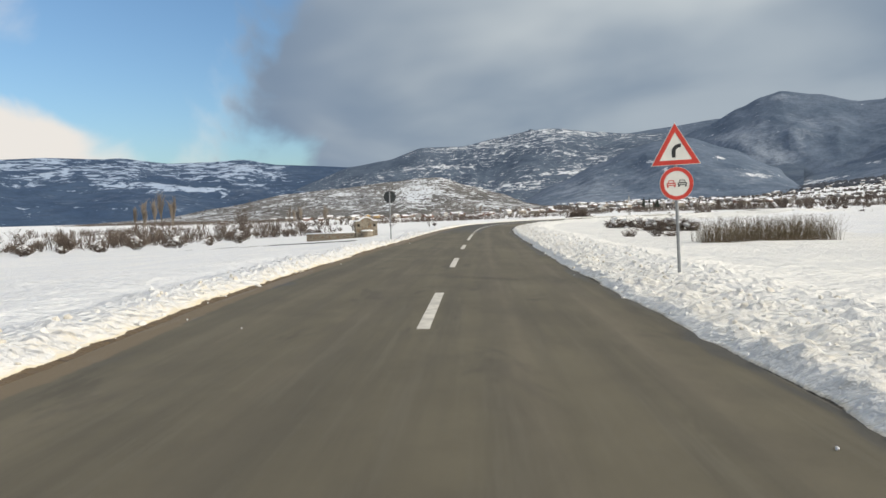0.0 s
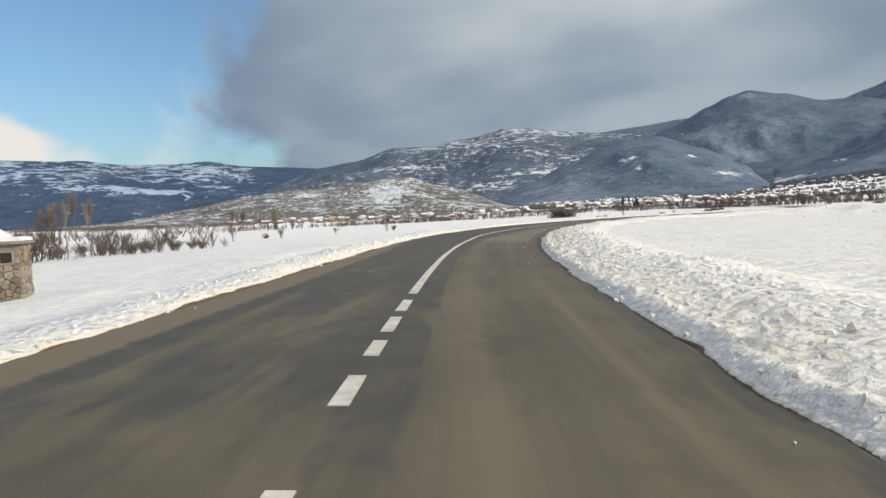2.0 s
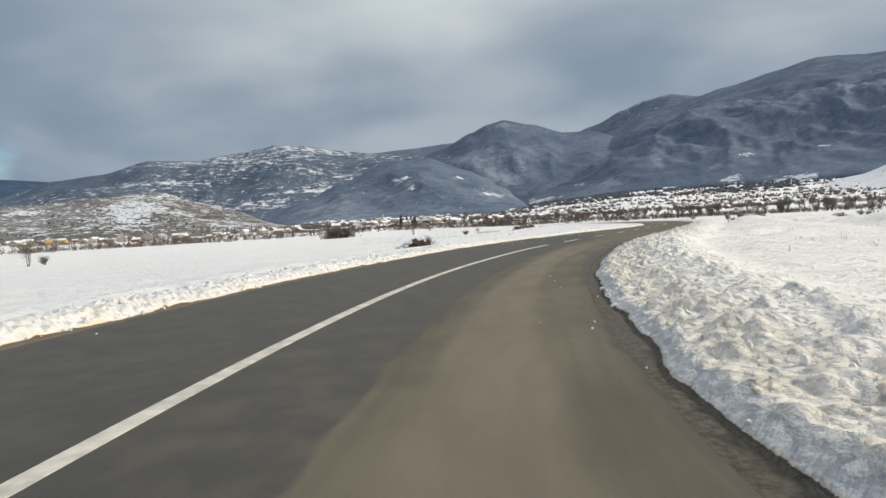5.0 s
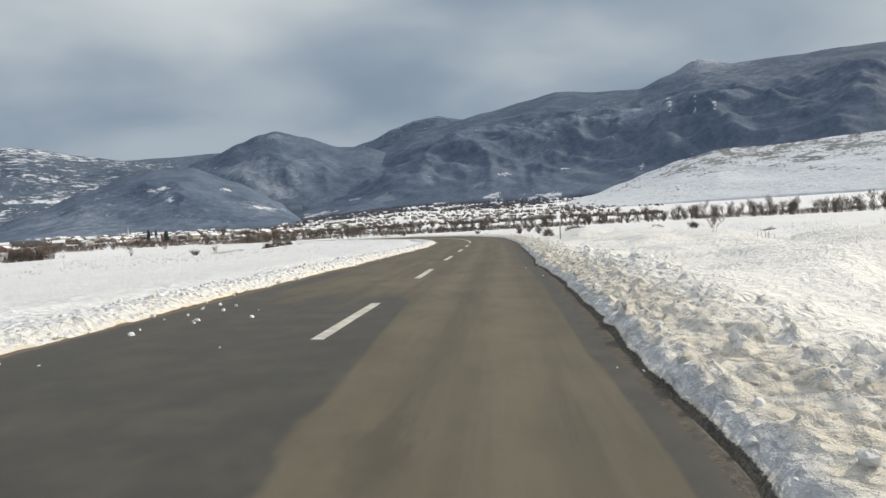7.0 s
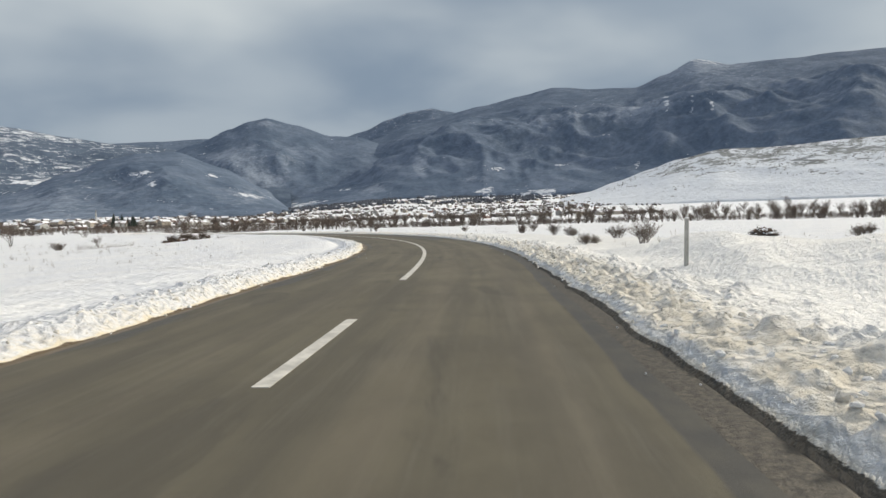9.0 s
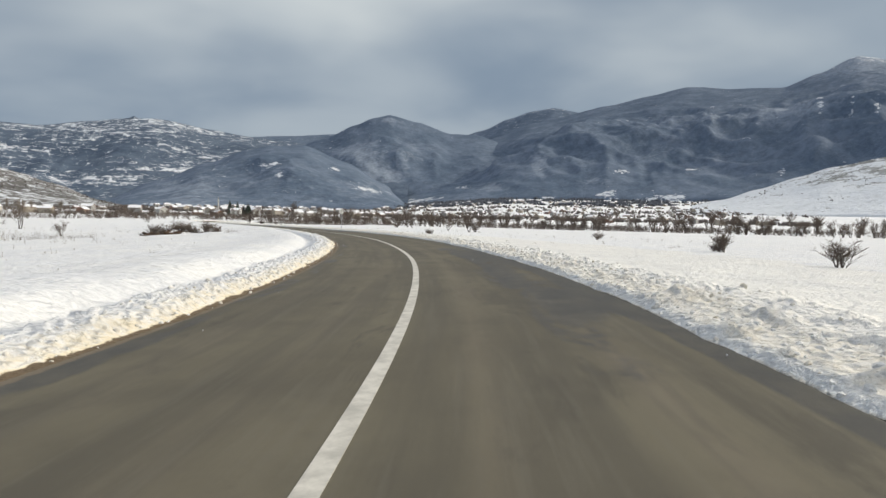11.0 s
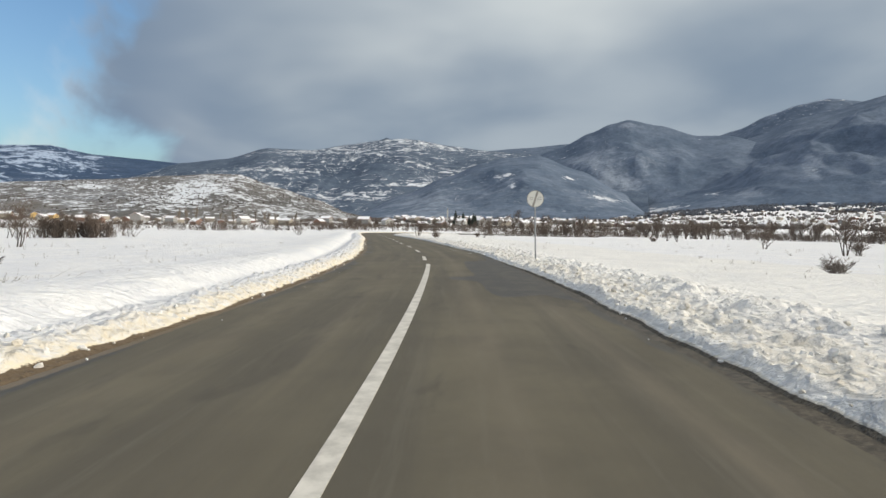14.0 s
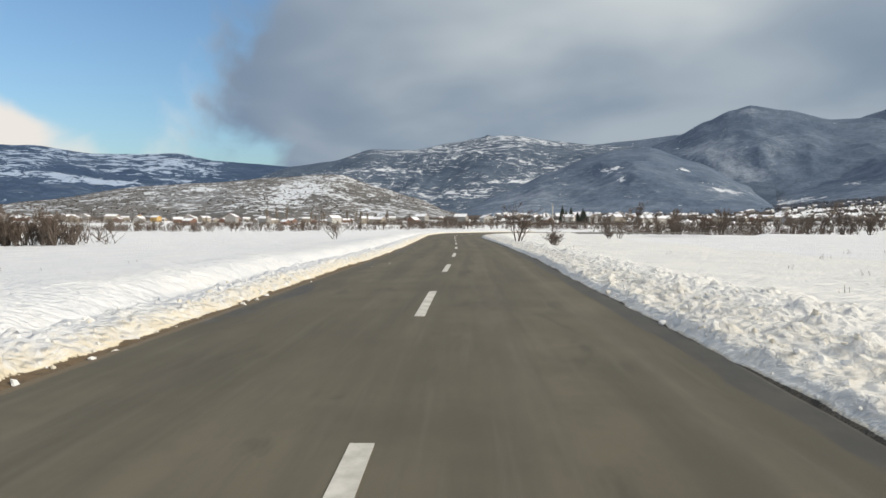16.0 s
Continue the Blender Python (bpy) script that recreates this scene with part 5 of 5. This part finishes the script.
def lay_stones(parent, m, width, height, size, keep=None, seed=1):
    """Rubble facing of odd flat stones on the local xz plane of m, which faces -y."""
    rng = random.Random(seed)
    pts, tries = [], 0
    while tries < 1500:
        tries += 1
        p = (rng.uniform(0, width), rng.uniform(0, height))
        if all((p[0] - q[0]) ** 2 + ((p[1] - q[1]) * 1.3) ** 2 > (size * rng.uniform(0.6, 1.0)) ** 2 for q in pts):
            pts.append(p)
    for p in pts:
        if keep is not None and not keep(*p):
            continue
        poly = [(0, 0), (width, 0), (width, height), (0, height)]
        for q in pts:
            if q is not p and abs(q[0] - p[0]) + abs(q[1] - p[1]) < 4 * size:
                poly = clip_cell(poly, p, q)
        cx, cz = sum(v[0] for v in poly) / len(poly), sum(v[1] for v in poly) / len(poly)
        gap = 0.012
        proud = rng.uniform(0.018, 0.05)
        bm = bmesh.new()
        rings = []
        for sc, y in ((1.0, 0.02), (1.0, -proud * 0.6), (0.82, -proud)):
            r_ = []
            for vx, vz in poly:
                dx, dz = vx - cx, vz - cz
                ln = max(math.hypot(dx, dz), 1e-4)
                k = max(0.1, (ln - gap) / ln) * sc
                r_.append(bm.verts.new((dx * k, y + (rng.uniform(-0.008, 0.008) if sc < 1 else 0), dz * k)))
            rings.append(r_)
        n = len(poly)
        for a_, b_ in ((rings[0], rings[1]), (rings[1], rings[2])):
            for k in range(n):
                bm.faces.new((a_[k], a_[(k + 1) % n], b_[(k + 1) % n], b_[k]))
        bm.faces.new(rings[2])
        bmesh.ops.recalc_face_normals(bm, faces=bm.faces)
        ob = part("stone", bm, STONE, parent)
        ob.matrix_local = m @ Matrix.Translation((cx, 0, cz))


def fountain(m):
    root = empty("stone_fountain", m, "small rubble-stone fountain house with a snowy arched top", "fountain")
    W_, D_, H_ = 2.05, 0.9, 1.5

    def arch(x):
        return H_ + max(0.0, 0.34 - 0.34 * (abs(x - W_ / 2) / 0.66) ** 2)
    bm = bmesh.new()
    xs = [W_ * k / 26 for k in range(27)]
    plate(bm, [(0, -0.4), (W_, -0.4)] + [(x, arch(x)) for x in xs[::-1]], D_, 0.0)
    body = part("body", bm, MORTAR, root)

    def face(x, z):
        if z > arch(x) - 0.05:
            return False
        return not any(abs(x - cx) < 0.2 and abs(z - 1.18) < 0.2 for cx in (0.26, 1.79))
    lay_stones(body, Matrix(), W_, 1.9, 0.18, face, 3)
    lay_stones(body, Matrix.Translation((W_, 0, 0)) @ Matrix.Rotation(math.pi / 2, 4, "Z"), D_, H_, 0.18, None, 4)
    lay_stones(body, Matrix.Translation((0, D_, 0)) @ Matrix.Rotation(-math.pi / 2, 4, "Z"), D_, H_, 0.18, None, 5)
    for cx in (0.26, 1.79):
        # no hollow is cut: a near-black plate paints the niche's shade
        bm = bmesh.new()
        box(bm, (0.26, 0.05, 0.26), (cx, -0.004, 1.18))
        part("niche", bm, NICHE_SHADE, root, "small square niche, its shade painted as a dark plate")
        bm = bmesh.new()
        ring(bm, [(cx - 0.17, 1.01), (cx + 0.17, 1.01), (cx + 0.17, 1.35), (cx - 0.17, 1.35)],
             [(cx - 0.12, 1.06), (cx + 0.12, 1.06), (cx + 0.12, 1.30), (cx - 0.12, 1.30)], 0.07, -0.06)
        part("niche_frame", bm, MORTAR, root)
    # capping slab and its snow follow the arch
    for name, mat, lo, hi, over, lab in (("coping", MORTAR, 0.0, 0.07, 0.10, "grey stone coping"), ("snow_cap", CAP, 0.07, 0.17, 0.07, "smooth cap of snow")):
        bm = bmesh.new()
        xs2 = [-over + (W_ + 2 * over) * k / 30 for k in range(31)]
        top = [(x, arch(x) + hi - (0.05 if k in (0, 30) and name == "snow_cap" else 0)) for k, x in enumerate(xs2)]
        bot = [(x, arch(x) + lo + 0.002) for x in xs2]
        plate(bm, bot + top[::-1], D_ + 2 * over, -over)
        part(name, bm, mat, root, lab)
    # round basin in front
    bm = bmesh.new()
    seg = 14
    o = [(1.02 + 0.55 * math.cos(math.pi + math.pi * k / seg), 0.7 * math.sin(math.pi + math.pi * k / seg)) for k in range(seg + 1)]
    lo_ = [bm.verts.new((x, y, -0.4)) for x, y in o]
    hi_ = [bm.verts.new((x, y, 0.66)) for x, y in o]
    for k in range(seg):
        bm.faces.new((lo_[k], lo_[k + 1], hi_[k + 1], hi_[k]))
    bm.faces.new(hi_)
    basin = part("basin", bm, MORTAR, root)
    rng = random.Random(12)
    for row in range(3):
        k = rng.uniform(0, 0.5)
        while k < seg - 0.6:
            w = min(rng.uniform(1.2, 2.4), seg - k)
            a = math.pi + math.pi * (k + w / 2) / seg
            arc = w * math.pi / seg * 0.62
            nrm = math.atan2(0.7 * math.sin(a), 0.55 * math.cos(a))
            bm = bmesh.new()
            box(bm, (arc * 0.93, 0.07, 0.205), (0, 0, 0), 0.022)
            for v in bm.verts:
                v.co += Vector((rng.uniform(-1, 1), 0, rng.uniform(-1, 1))) * 0.012
            ob = part("stone", bm, STONE, basin)
            ob.matrix_local = Matrix.Translation((1.02 + 0.55 * math.cos(a), 0.7 * math.sin(a), 0.11 + 0.215 * row)) @ Matrix.Rotation(nrm + math.pi / 2, 4, "Z")
            k += w
    bm = bmesh.new()
    r = bmesh.ops.create_uvsphere(bm, u_segments=20, v_segments=8, radius=1.0)
    bmesh.ops.transform(bm, matrix=Matrix.Translation((1.02, -0.26, 0.66)) @ Matrix.Diagonal((0.60, 0.52, 0.11, 1)), verts=r["verts"])
    part("basin_snow", bm, CAP, basin, "rounded heap of snow", smooth=True)
    return root


FOUNTAIN_AT = pose(-8.14, 58.04, -0.44, 0, 0, 17.8)
fountain(FOUNTAIN_AT)
fence_wall = empty("stone_wall", pose(-12.99, 58.56, -0.52, 0, 0, -6), "low rubble stone wall topped with snow beside the fountain", "wall")
bm = bmesh.new()
box(bm, (4.7, 0.4, 1.0), (2.35, 0.2, 0.06), 0.01)
core = part("core", bm, MORTAR, fence_wall)
lay_stones(core, Matrix(), 4.7, 0.55, 0.17, None, 8)
bm = bmesh.new()
box(bm, (4.8, 0.46, 0.12), (2.35, 0.2, 0.615), 0.05)
part("snow_cap", bm, CAP, fence_wall, "even strip of snow", smooth=True)

LAY_A, LAY_B = Vector((-23.6, 59.04)), Vector((-4.8, 49.7))
lay_dir = (LAY_B - LAY_A).normalized()
lay_n = Vector((-lay_dir.y, lay_dir.x))
vs = []
for k in range(24):
    p = LAY_A.lerp(LAY_B, k / 23)
    for w in (-1.65, 1.65):
        q = p + lay_n * (w + 0.15 * math.sin(k * 1.7 + w))
        vs.append((q.x, q.y, ground_at(q.x, q.y)))
layby = mesh_object("layby", vs, [(2 * k, 2 * k + 1, 2 * k + 3, 2 * k + 2) for k in range(23)], WATER)
tagged(layby, "wet dark strip of cleared lay-by in front of the fountain", "lay-by", kind="structure")


# ---- village ----
def house(seed, w, d, h, wall, roof_h, snow=True):
    rng = random.Random(seed)
    kind = {0: "white", 1: "grey", 2: "brick-red", 3: "beige", 4: "yellow"}[wall]
    root = empty("house", Matrix(), f"{kind} village house with a snow-covered gable roof", "house", "village houses")
    bm = bmesh.new()
    plate(bm, [(-w / 2, -1.5), (w / 2, -1.5), (w / 2, h), (0, h + roof_h), (-w / 2, h)], d, -d / 2)
    part("wall", bm, WALLS[wall], root)
    bm = bmesh.new()
    for s_ in (-1, 1):
        ln = math.hypot(w / 2 + 0.5, roof_h * (w / 2 + 0.5) / (w / 2))
        ang = math.atan2(roof_h, w / 2)
        box(bm, (ln, d + 1.0, 0.22), (s_ * (w / 4 + 0.25), 0, h + roof_h / 2 - 0.5 * roof_h / w + 0.14), 0.0, Matrix.Rotation(s_ * ang, 4, "Y"))
    roof = part("roof", bm, TILE, root)
    bm = bmesh.new()
    for s_ in (-1, 1):
        ln = math.hypot(w / 2 + 0.45, roof_h * (w / 2 + 0.45) / (w / 2))
        ang = math.atan2(roof_h, w / 2)
        box(bm, (ln, d + 0.9, 0.24), (s_ * (w / 4 + 0.225), 0, h + roof_h / 2 - 0.45 * roof_h / w + 0.36), 0.05, Matrix.Rotation(s_ * ang, 4, "Y"))
    part("roof_snow", bm, CAP, roof, "thick snow on the roof")
    bm = bmesh.new()
    box(bm, (0.6, 0.6, 1.7), (w * 0.18, d * 0.2, h + roof_h + 0.1), 0.03)
    part("chimney", bm, WALLS[2], roof)
    floors = 2 if h > 4.5 else 1
    for fl in range(floors):
        z = 1.5 + 2.8 * fl
        for k in range(2):
            for yy, sg in ((-d / 2 - 0.03, 1),):
                bm = bmesh.new()
                box(bm, (1.2, 0.08, 1.3), (-w / 4 + k * w / 2, yy, z))
                win = part("window", bm, FRAME, root)
                bm = bmesh.new()
                box(bm, (1.0, 0.04, 1.1), (-w / 4 + k * w / 2, yy - 0.03 * sg, z))
                part("pane", bm, GLASS, win)
        bm = bmesh.new()
        box(bm, (0.08, 1.3, 1.2), (w / 2 + 0.03, rng.uniform(-0.2, 0.2) * d, z))
        win = part("window", bm, FRAME, root)
        bm = bmesh.new()
        box(bm, (0.04, 1.1, 1.0), (w / 2 + 0.06, 0, z))
        part("pane", bm, GLASS, win)
    return root


HOUSES = [house(1, 8.5, 10.5, 5.6, 0, 2.4), house(2, 9.5, 12, 5.2, 3, 2.2), house(3, 8, 9, 3.2, 2, 2.2), house(4, 10, 11, 6.0, 1, 2.6), house(5, 7.5, 9, 5.2, 4, 2.2), house(6, 13, 34, 4.6, 0, 2.4), house(7, 7, 8, 3.0, 3, 1.8)]
HOUSES[5]["label"] = "long low white farm building with a snowy roof"
random.seed(11)


def settle(proto, x, y, turn, size=1.0):
    return plant(proto, x, y, size, turn, 0.0, "village houses")


taken = []


def free(x, y, gap):
    if any((x - a) ** 2 + (y - b) ** 2 < gap * gap for a, b in taken):
        return False
    taken.append((x, y))
    return True


for x, y, k, turn in ((264.0, 729.2, 3, 20), (240.9, 702.8, 0, 60), (285.0, 726.1, 1, 100), (302.9, 705.8, 5, 105), (347.9, 695.0, 1, 100), (222.8, 693.5, 2, 30), (204.8, 679.7, 2, 90), (177.7, 672.5, 0, 15), (162.8, 692.8, 3, 70),
                      (-94.5, 787.0, 4, 20), (-83.5, 792.0, 4, 70), (377.8, 661.3, 3, 110), (318.1, 751.4, 3, 40), (255.0, 750.7, 1, 10)):
    settle(HOUSES[k], x, y, turn, 0.75)
    taken.append((x, y))
want = 0
while want < 300:          # the village on the rising ground
    az, r = random.uniform(9, 61), 610 + 950 * random.random()
    if fbm(np.array([az / 7.0]), np.array([r / 160.0]), 2, 77)[0] < 0.42:
        continue
    x, y = CX + r * math.sin(radians(az)), CY + r * math.cos(radians(az))
    if free(x, y, 15):
        settle(HOUSES[random.choice((0, 1, 2, 3, 3, 6, 6, 1, 3))], x, y, random.choice((20, 110, 65)) + random.uniform(-15, 15), random.uniform(0.55, 0.8))
        want += 1
want = 0
while want < 60:          # the hamlet below the western hill
    az, r = random.uniform(-25, 6), random.uniform(510, 860)
    x, y = CX + r * math.sin(radians(az)), CY + r * math.cos(radians(az))
    if free(x, y, 22):
        settle(HOUSES[random.choice((0, 1, 2, 2, 3, 6, 6))], x, y, random.uniform(0, 180), random.uniform(0.55, 0.8))
        want += 1


def minaret(x, y):
    root = empty("minaret", pose(x, y, ground_at(x, y)) @ Matrix.Diagonal((0.66, 0.66, 0.66, 1)), "slender white minaret with a pointed roof above the village", "minaret")
    bm = bmesh.new()
    rod(bm, (0, 0, -1), (0, 0, 20), 1.1, 0.9, 12)
    part("shaft", bm, WALLS[0], root)
    bm = bmesh.new()
    rod(bm, (0, 0, 15.2), (0, 0, 16.3), 1.0, 1.6, 12)
    rod(bm, (0, 0, 16.3), (0, 0, 17.1), 1.6, 1.6, 12)
    part("balcony", bm, WALLS[0], root)
    bm = bmesh.new()
    rod(bm, (0, 0, 20), (0, 0, 25), 1.1, 0.05, 12)
    part("spire", bm, WALLS[1], root)


minaret(265.39, 856.49)


# ---- distant scrub ----
def scrub(name, label, xyz, seed, lo, hi, mat):
    rng = random.Random(seed)
    vs, fs = [], []
    for x, y, z in xyz:
        h = rng.uniform(lo, hi)
        w = h * rng.uniform(0.35, 0.6)
        for j in range(3):
            b = len(vs)
            ox, oy, a = rng.gauss(0, w * 0.5), rng.gauss(0, w * 0.5), rng.uniform(0, 6.28)
            hh = h * rng.uniform(0.65, 1.0)
            for k in range(5):
                q = a + k * 1.2566
                vs.append((x + ox + w * math.cos(q) * rng.uniform(0.5, 1), y + oy + w * math.sin(q) * rng.uniform(0.5, 1), z + hh * rng.uniform(0.3, 0.65)))
            vs.append((x + ox, y + oy, z - 0.5))
            vs.append((x + ox + rng.gauss(0, w * 0.2), y + oy, z + hh))
            for k in range(5):
                n = (k + 1) % 5
                fs += [(b + k, b + n, b + 6), (b + n, b + k, b + 5)]
    tagged(mesh_object(name, vs, fs, mat), label, "scrub", kind="stuff")


def brush(name, label, xyz, seed, lo, hi, blades, mat):
    """Leafless thicket: a fan of thin upright twigs at every point."""
    rng = np.random.RandomState(seed)
    n = len(xyz)
    p = np.repeat(np.asarray(xyz, float), blades, 0)
    h = np.repeat(rng.uniform(lo, hi, n), blades)
    m = len(p)
    a, lean = rng.uniform(0, 2 * np.pi, m), rng.uniform(0.0, 1.0, m)
    fork = h * rng.uniform(0.0, 0.5, m)
    top = (h - fork) * rng.uniform(0.45, 1.0, m) * (1 - 0.3 * lean)
    root = p + np.c_[rng.normal(0, 0.15, (m, 2)) * h[:, None], fork - 0.2]
    tip = root + np.c_[np.cos(a) * lean * top, np.sin(a) * lean * top, top]
    w, f = rng.uniform(0, np.pi, m), h * rng.uniform(0.010, 0.024, m)
    d = np.c_[np.cos(w) * f, np.sin(w) * f, np.zeros(m)]
    mid = root * 0.45 + tip * 0.55 + np.c_[rng.normal(0, 0.06, (m, 2)) * h[:, None], np.zeros(m)]
    vs = np.stack([root - d, root + d, mid + d * 0.8, mid - d * 0.8, tip], 1).reshape(-1, 3)
    k = np.arange(m) * 5
    fs = [tuple(q) for q in np.stack([k, k + 1, k + 2, k + 3], 1).tolist()] + [tuple(q) for q in np.stack([k + 3, k + 2, k + 4], 1).tolist()]
    tagged(mesh_object(name, vs, fs, mat), label, "brush", kind="stuff")


def strip(points, n, width, seed):
    """Points strewn along a broken line."""
    rng = np.random.RandomState(seed)
    q = np.array(points, float)
    seg = np.r_[0, np.cumsum(np.hypot(*np.diff(q, axis=0).T))]
    t = rng.uniform(0, seg[-1], n)
    x, y = np.interp(t, seg, q[:, 0]) + rng.normal(0, width, n), np.interp(t, seg, q[:, 1]) + rng.normal(0, width, n)
    keep = fbm(t / 14.0, t * 0 + seed, 3, seed) > 0.40
    x, y = x[keep], y[keep]
    return np.stack([x, y, terrain(x, y)], 1)


HEDGE = plain("hedge_twigs", (0.125, 0.100, 0.084), 0.95, var=0.35, scale=0.5)
for pts, n, wd, sd in (([(212, 512), (273, 411), (331, 339), (382, 271), (363, 121)], 1500, 9, 61), ([(-10, 480), (67, 524), (137, 585), (207, 580), (300, 560)], 1300, 8, 62),
                       ([(-140, 216), (-92, 308), (-31, 424), (19, 494)], 800, 7, 63), ([(250, 560), (345, 445), (430, 350), (470, 250), (450, 120)], 1500, 14, 68), ([(150, 640), (260, 660), (390, 600)], 1500, 12, 64),
                       ([(-74, 70), (-52, 92), (-28, 122)], 260, 5, 65), ([(75, 351), (84, 354)], 150, 2.2, 66), ([(-8, 600), (93, 669), (203, 693)], 1100, 14, 67)):
    brush("hedge_brush", "dense dark brown leafless brush along the field edge", strip(pts, n, wd, sd), sd, 1.7, 4.4, 15, HEDGE)
SCRUB = plain("far_bare_woods", (0.105, 0.09, 0.082), 0.95, var=0.35, scale=0.4)
_r = np.random.RandomState(31)


def scatter(n, az, rr, keep):
    a, r = _r.uniform(*az, n), _r.uniform(*rr, n)
    x, y = CX + r * np.sin(np.radians(a)), CY + r * np.cos(np.radians(a))
    m = fbm(x / 60.0, y / 60.0, 3, 91) > keep
    x, y = x[m], y[m]
    return np.stack([x, y, terrain(x, y)], 1)


scrub("village_scrub", "bare trees and hedges among the village houses", scatter(9500, (6, 65), (640, 1650), 0.50), 41, 1.5, 4.5, SCRUB)
brush("hamlet_brush", "bare trees and hedges among the hamlet houses", scatter(16000, (-42, 8), (500, 980), 0.53), 42, 1.8, 5.4, 8, HEDGE)
# these woods get a bluish base colour that stands for distance haze
scrub("foothill_woods", "dark bare woods, tinted with haze, at the foot of the mountains", scatter(9000, (2, 66), (1330, 1990), 0.50), 45, 3.5, 9.0, plain("hazed_bare_woods", (0.088, 0.098, 0.118), 0.95, var=0.3, scale=0.3))
for k in range(26):          # hedges between the fields above the village
    az, r, tilt = radians(_r.uniform(22, 60)), _r.uniform(800, 1650), radians(_r.uniform(-35, 35))
    x, y, dx, dy = CX + r * math.sin(az), CY + r * math.cos(az), 90 * math.cos(az + tilt), -90 * math.sin(az + tilt)
    brush("field_hedge", "thin dark hedge between snowy hillside fields", strip([(x - dx, y - dy), (x + dx, y + dy)], 90, 3, 200 + k), 300 + k, 1.5, 4.0, 8, HEDGE)


def on_hill(name, n, seed, keep, up=0.0):
    ob = bpy.data.objects[name]
    co = np.empty(len(ob.data.vertices) * 3)
    ob.data.vertices.foreach_get("co", co)
    co = co.reshape(-1, 3)
    rng = np.random.RandomState(seed)
    p = co[rng.randint(0, len(co), n)] + np.c_[rng.uniform(-4, 4, (n, 2)), np.zeros(n)]
    return p[fbm(p[:, 0] / 90.0, p[:, 1] / 90.0, 3, seed) > keep - up * (smooth(p[:, 2], 50, 110) - 0.5)]


scrub("hill_scrub", "low dark shrubs dotted over the snowy pasture hill", on_hill("backdrop_hill_east", 8000, 51, 0.54, 0.3), 43, 0.5, 1.7, SCRUB)
scrub("hill_scrub", "brown bare woods over the western hill", on_hill("backdrop_hill_west", 4000, 52, 0.46), 44, 0.7, 2.2, SCRUB)
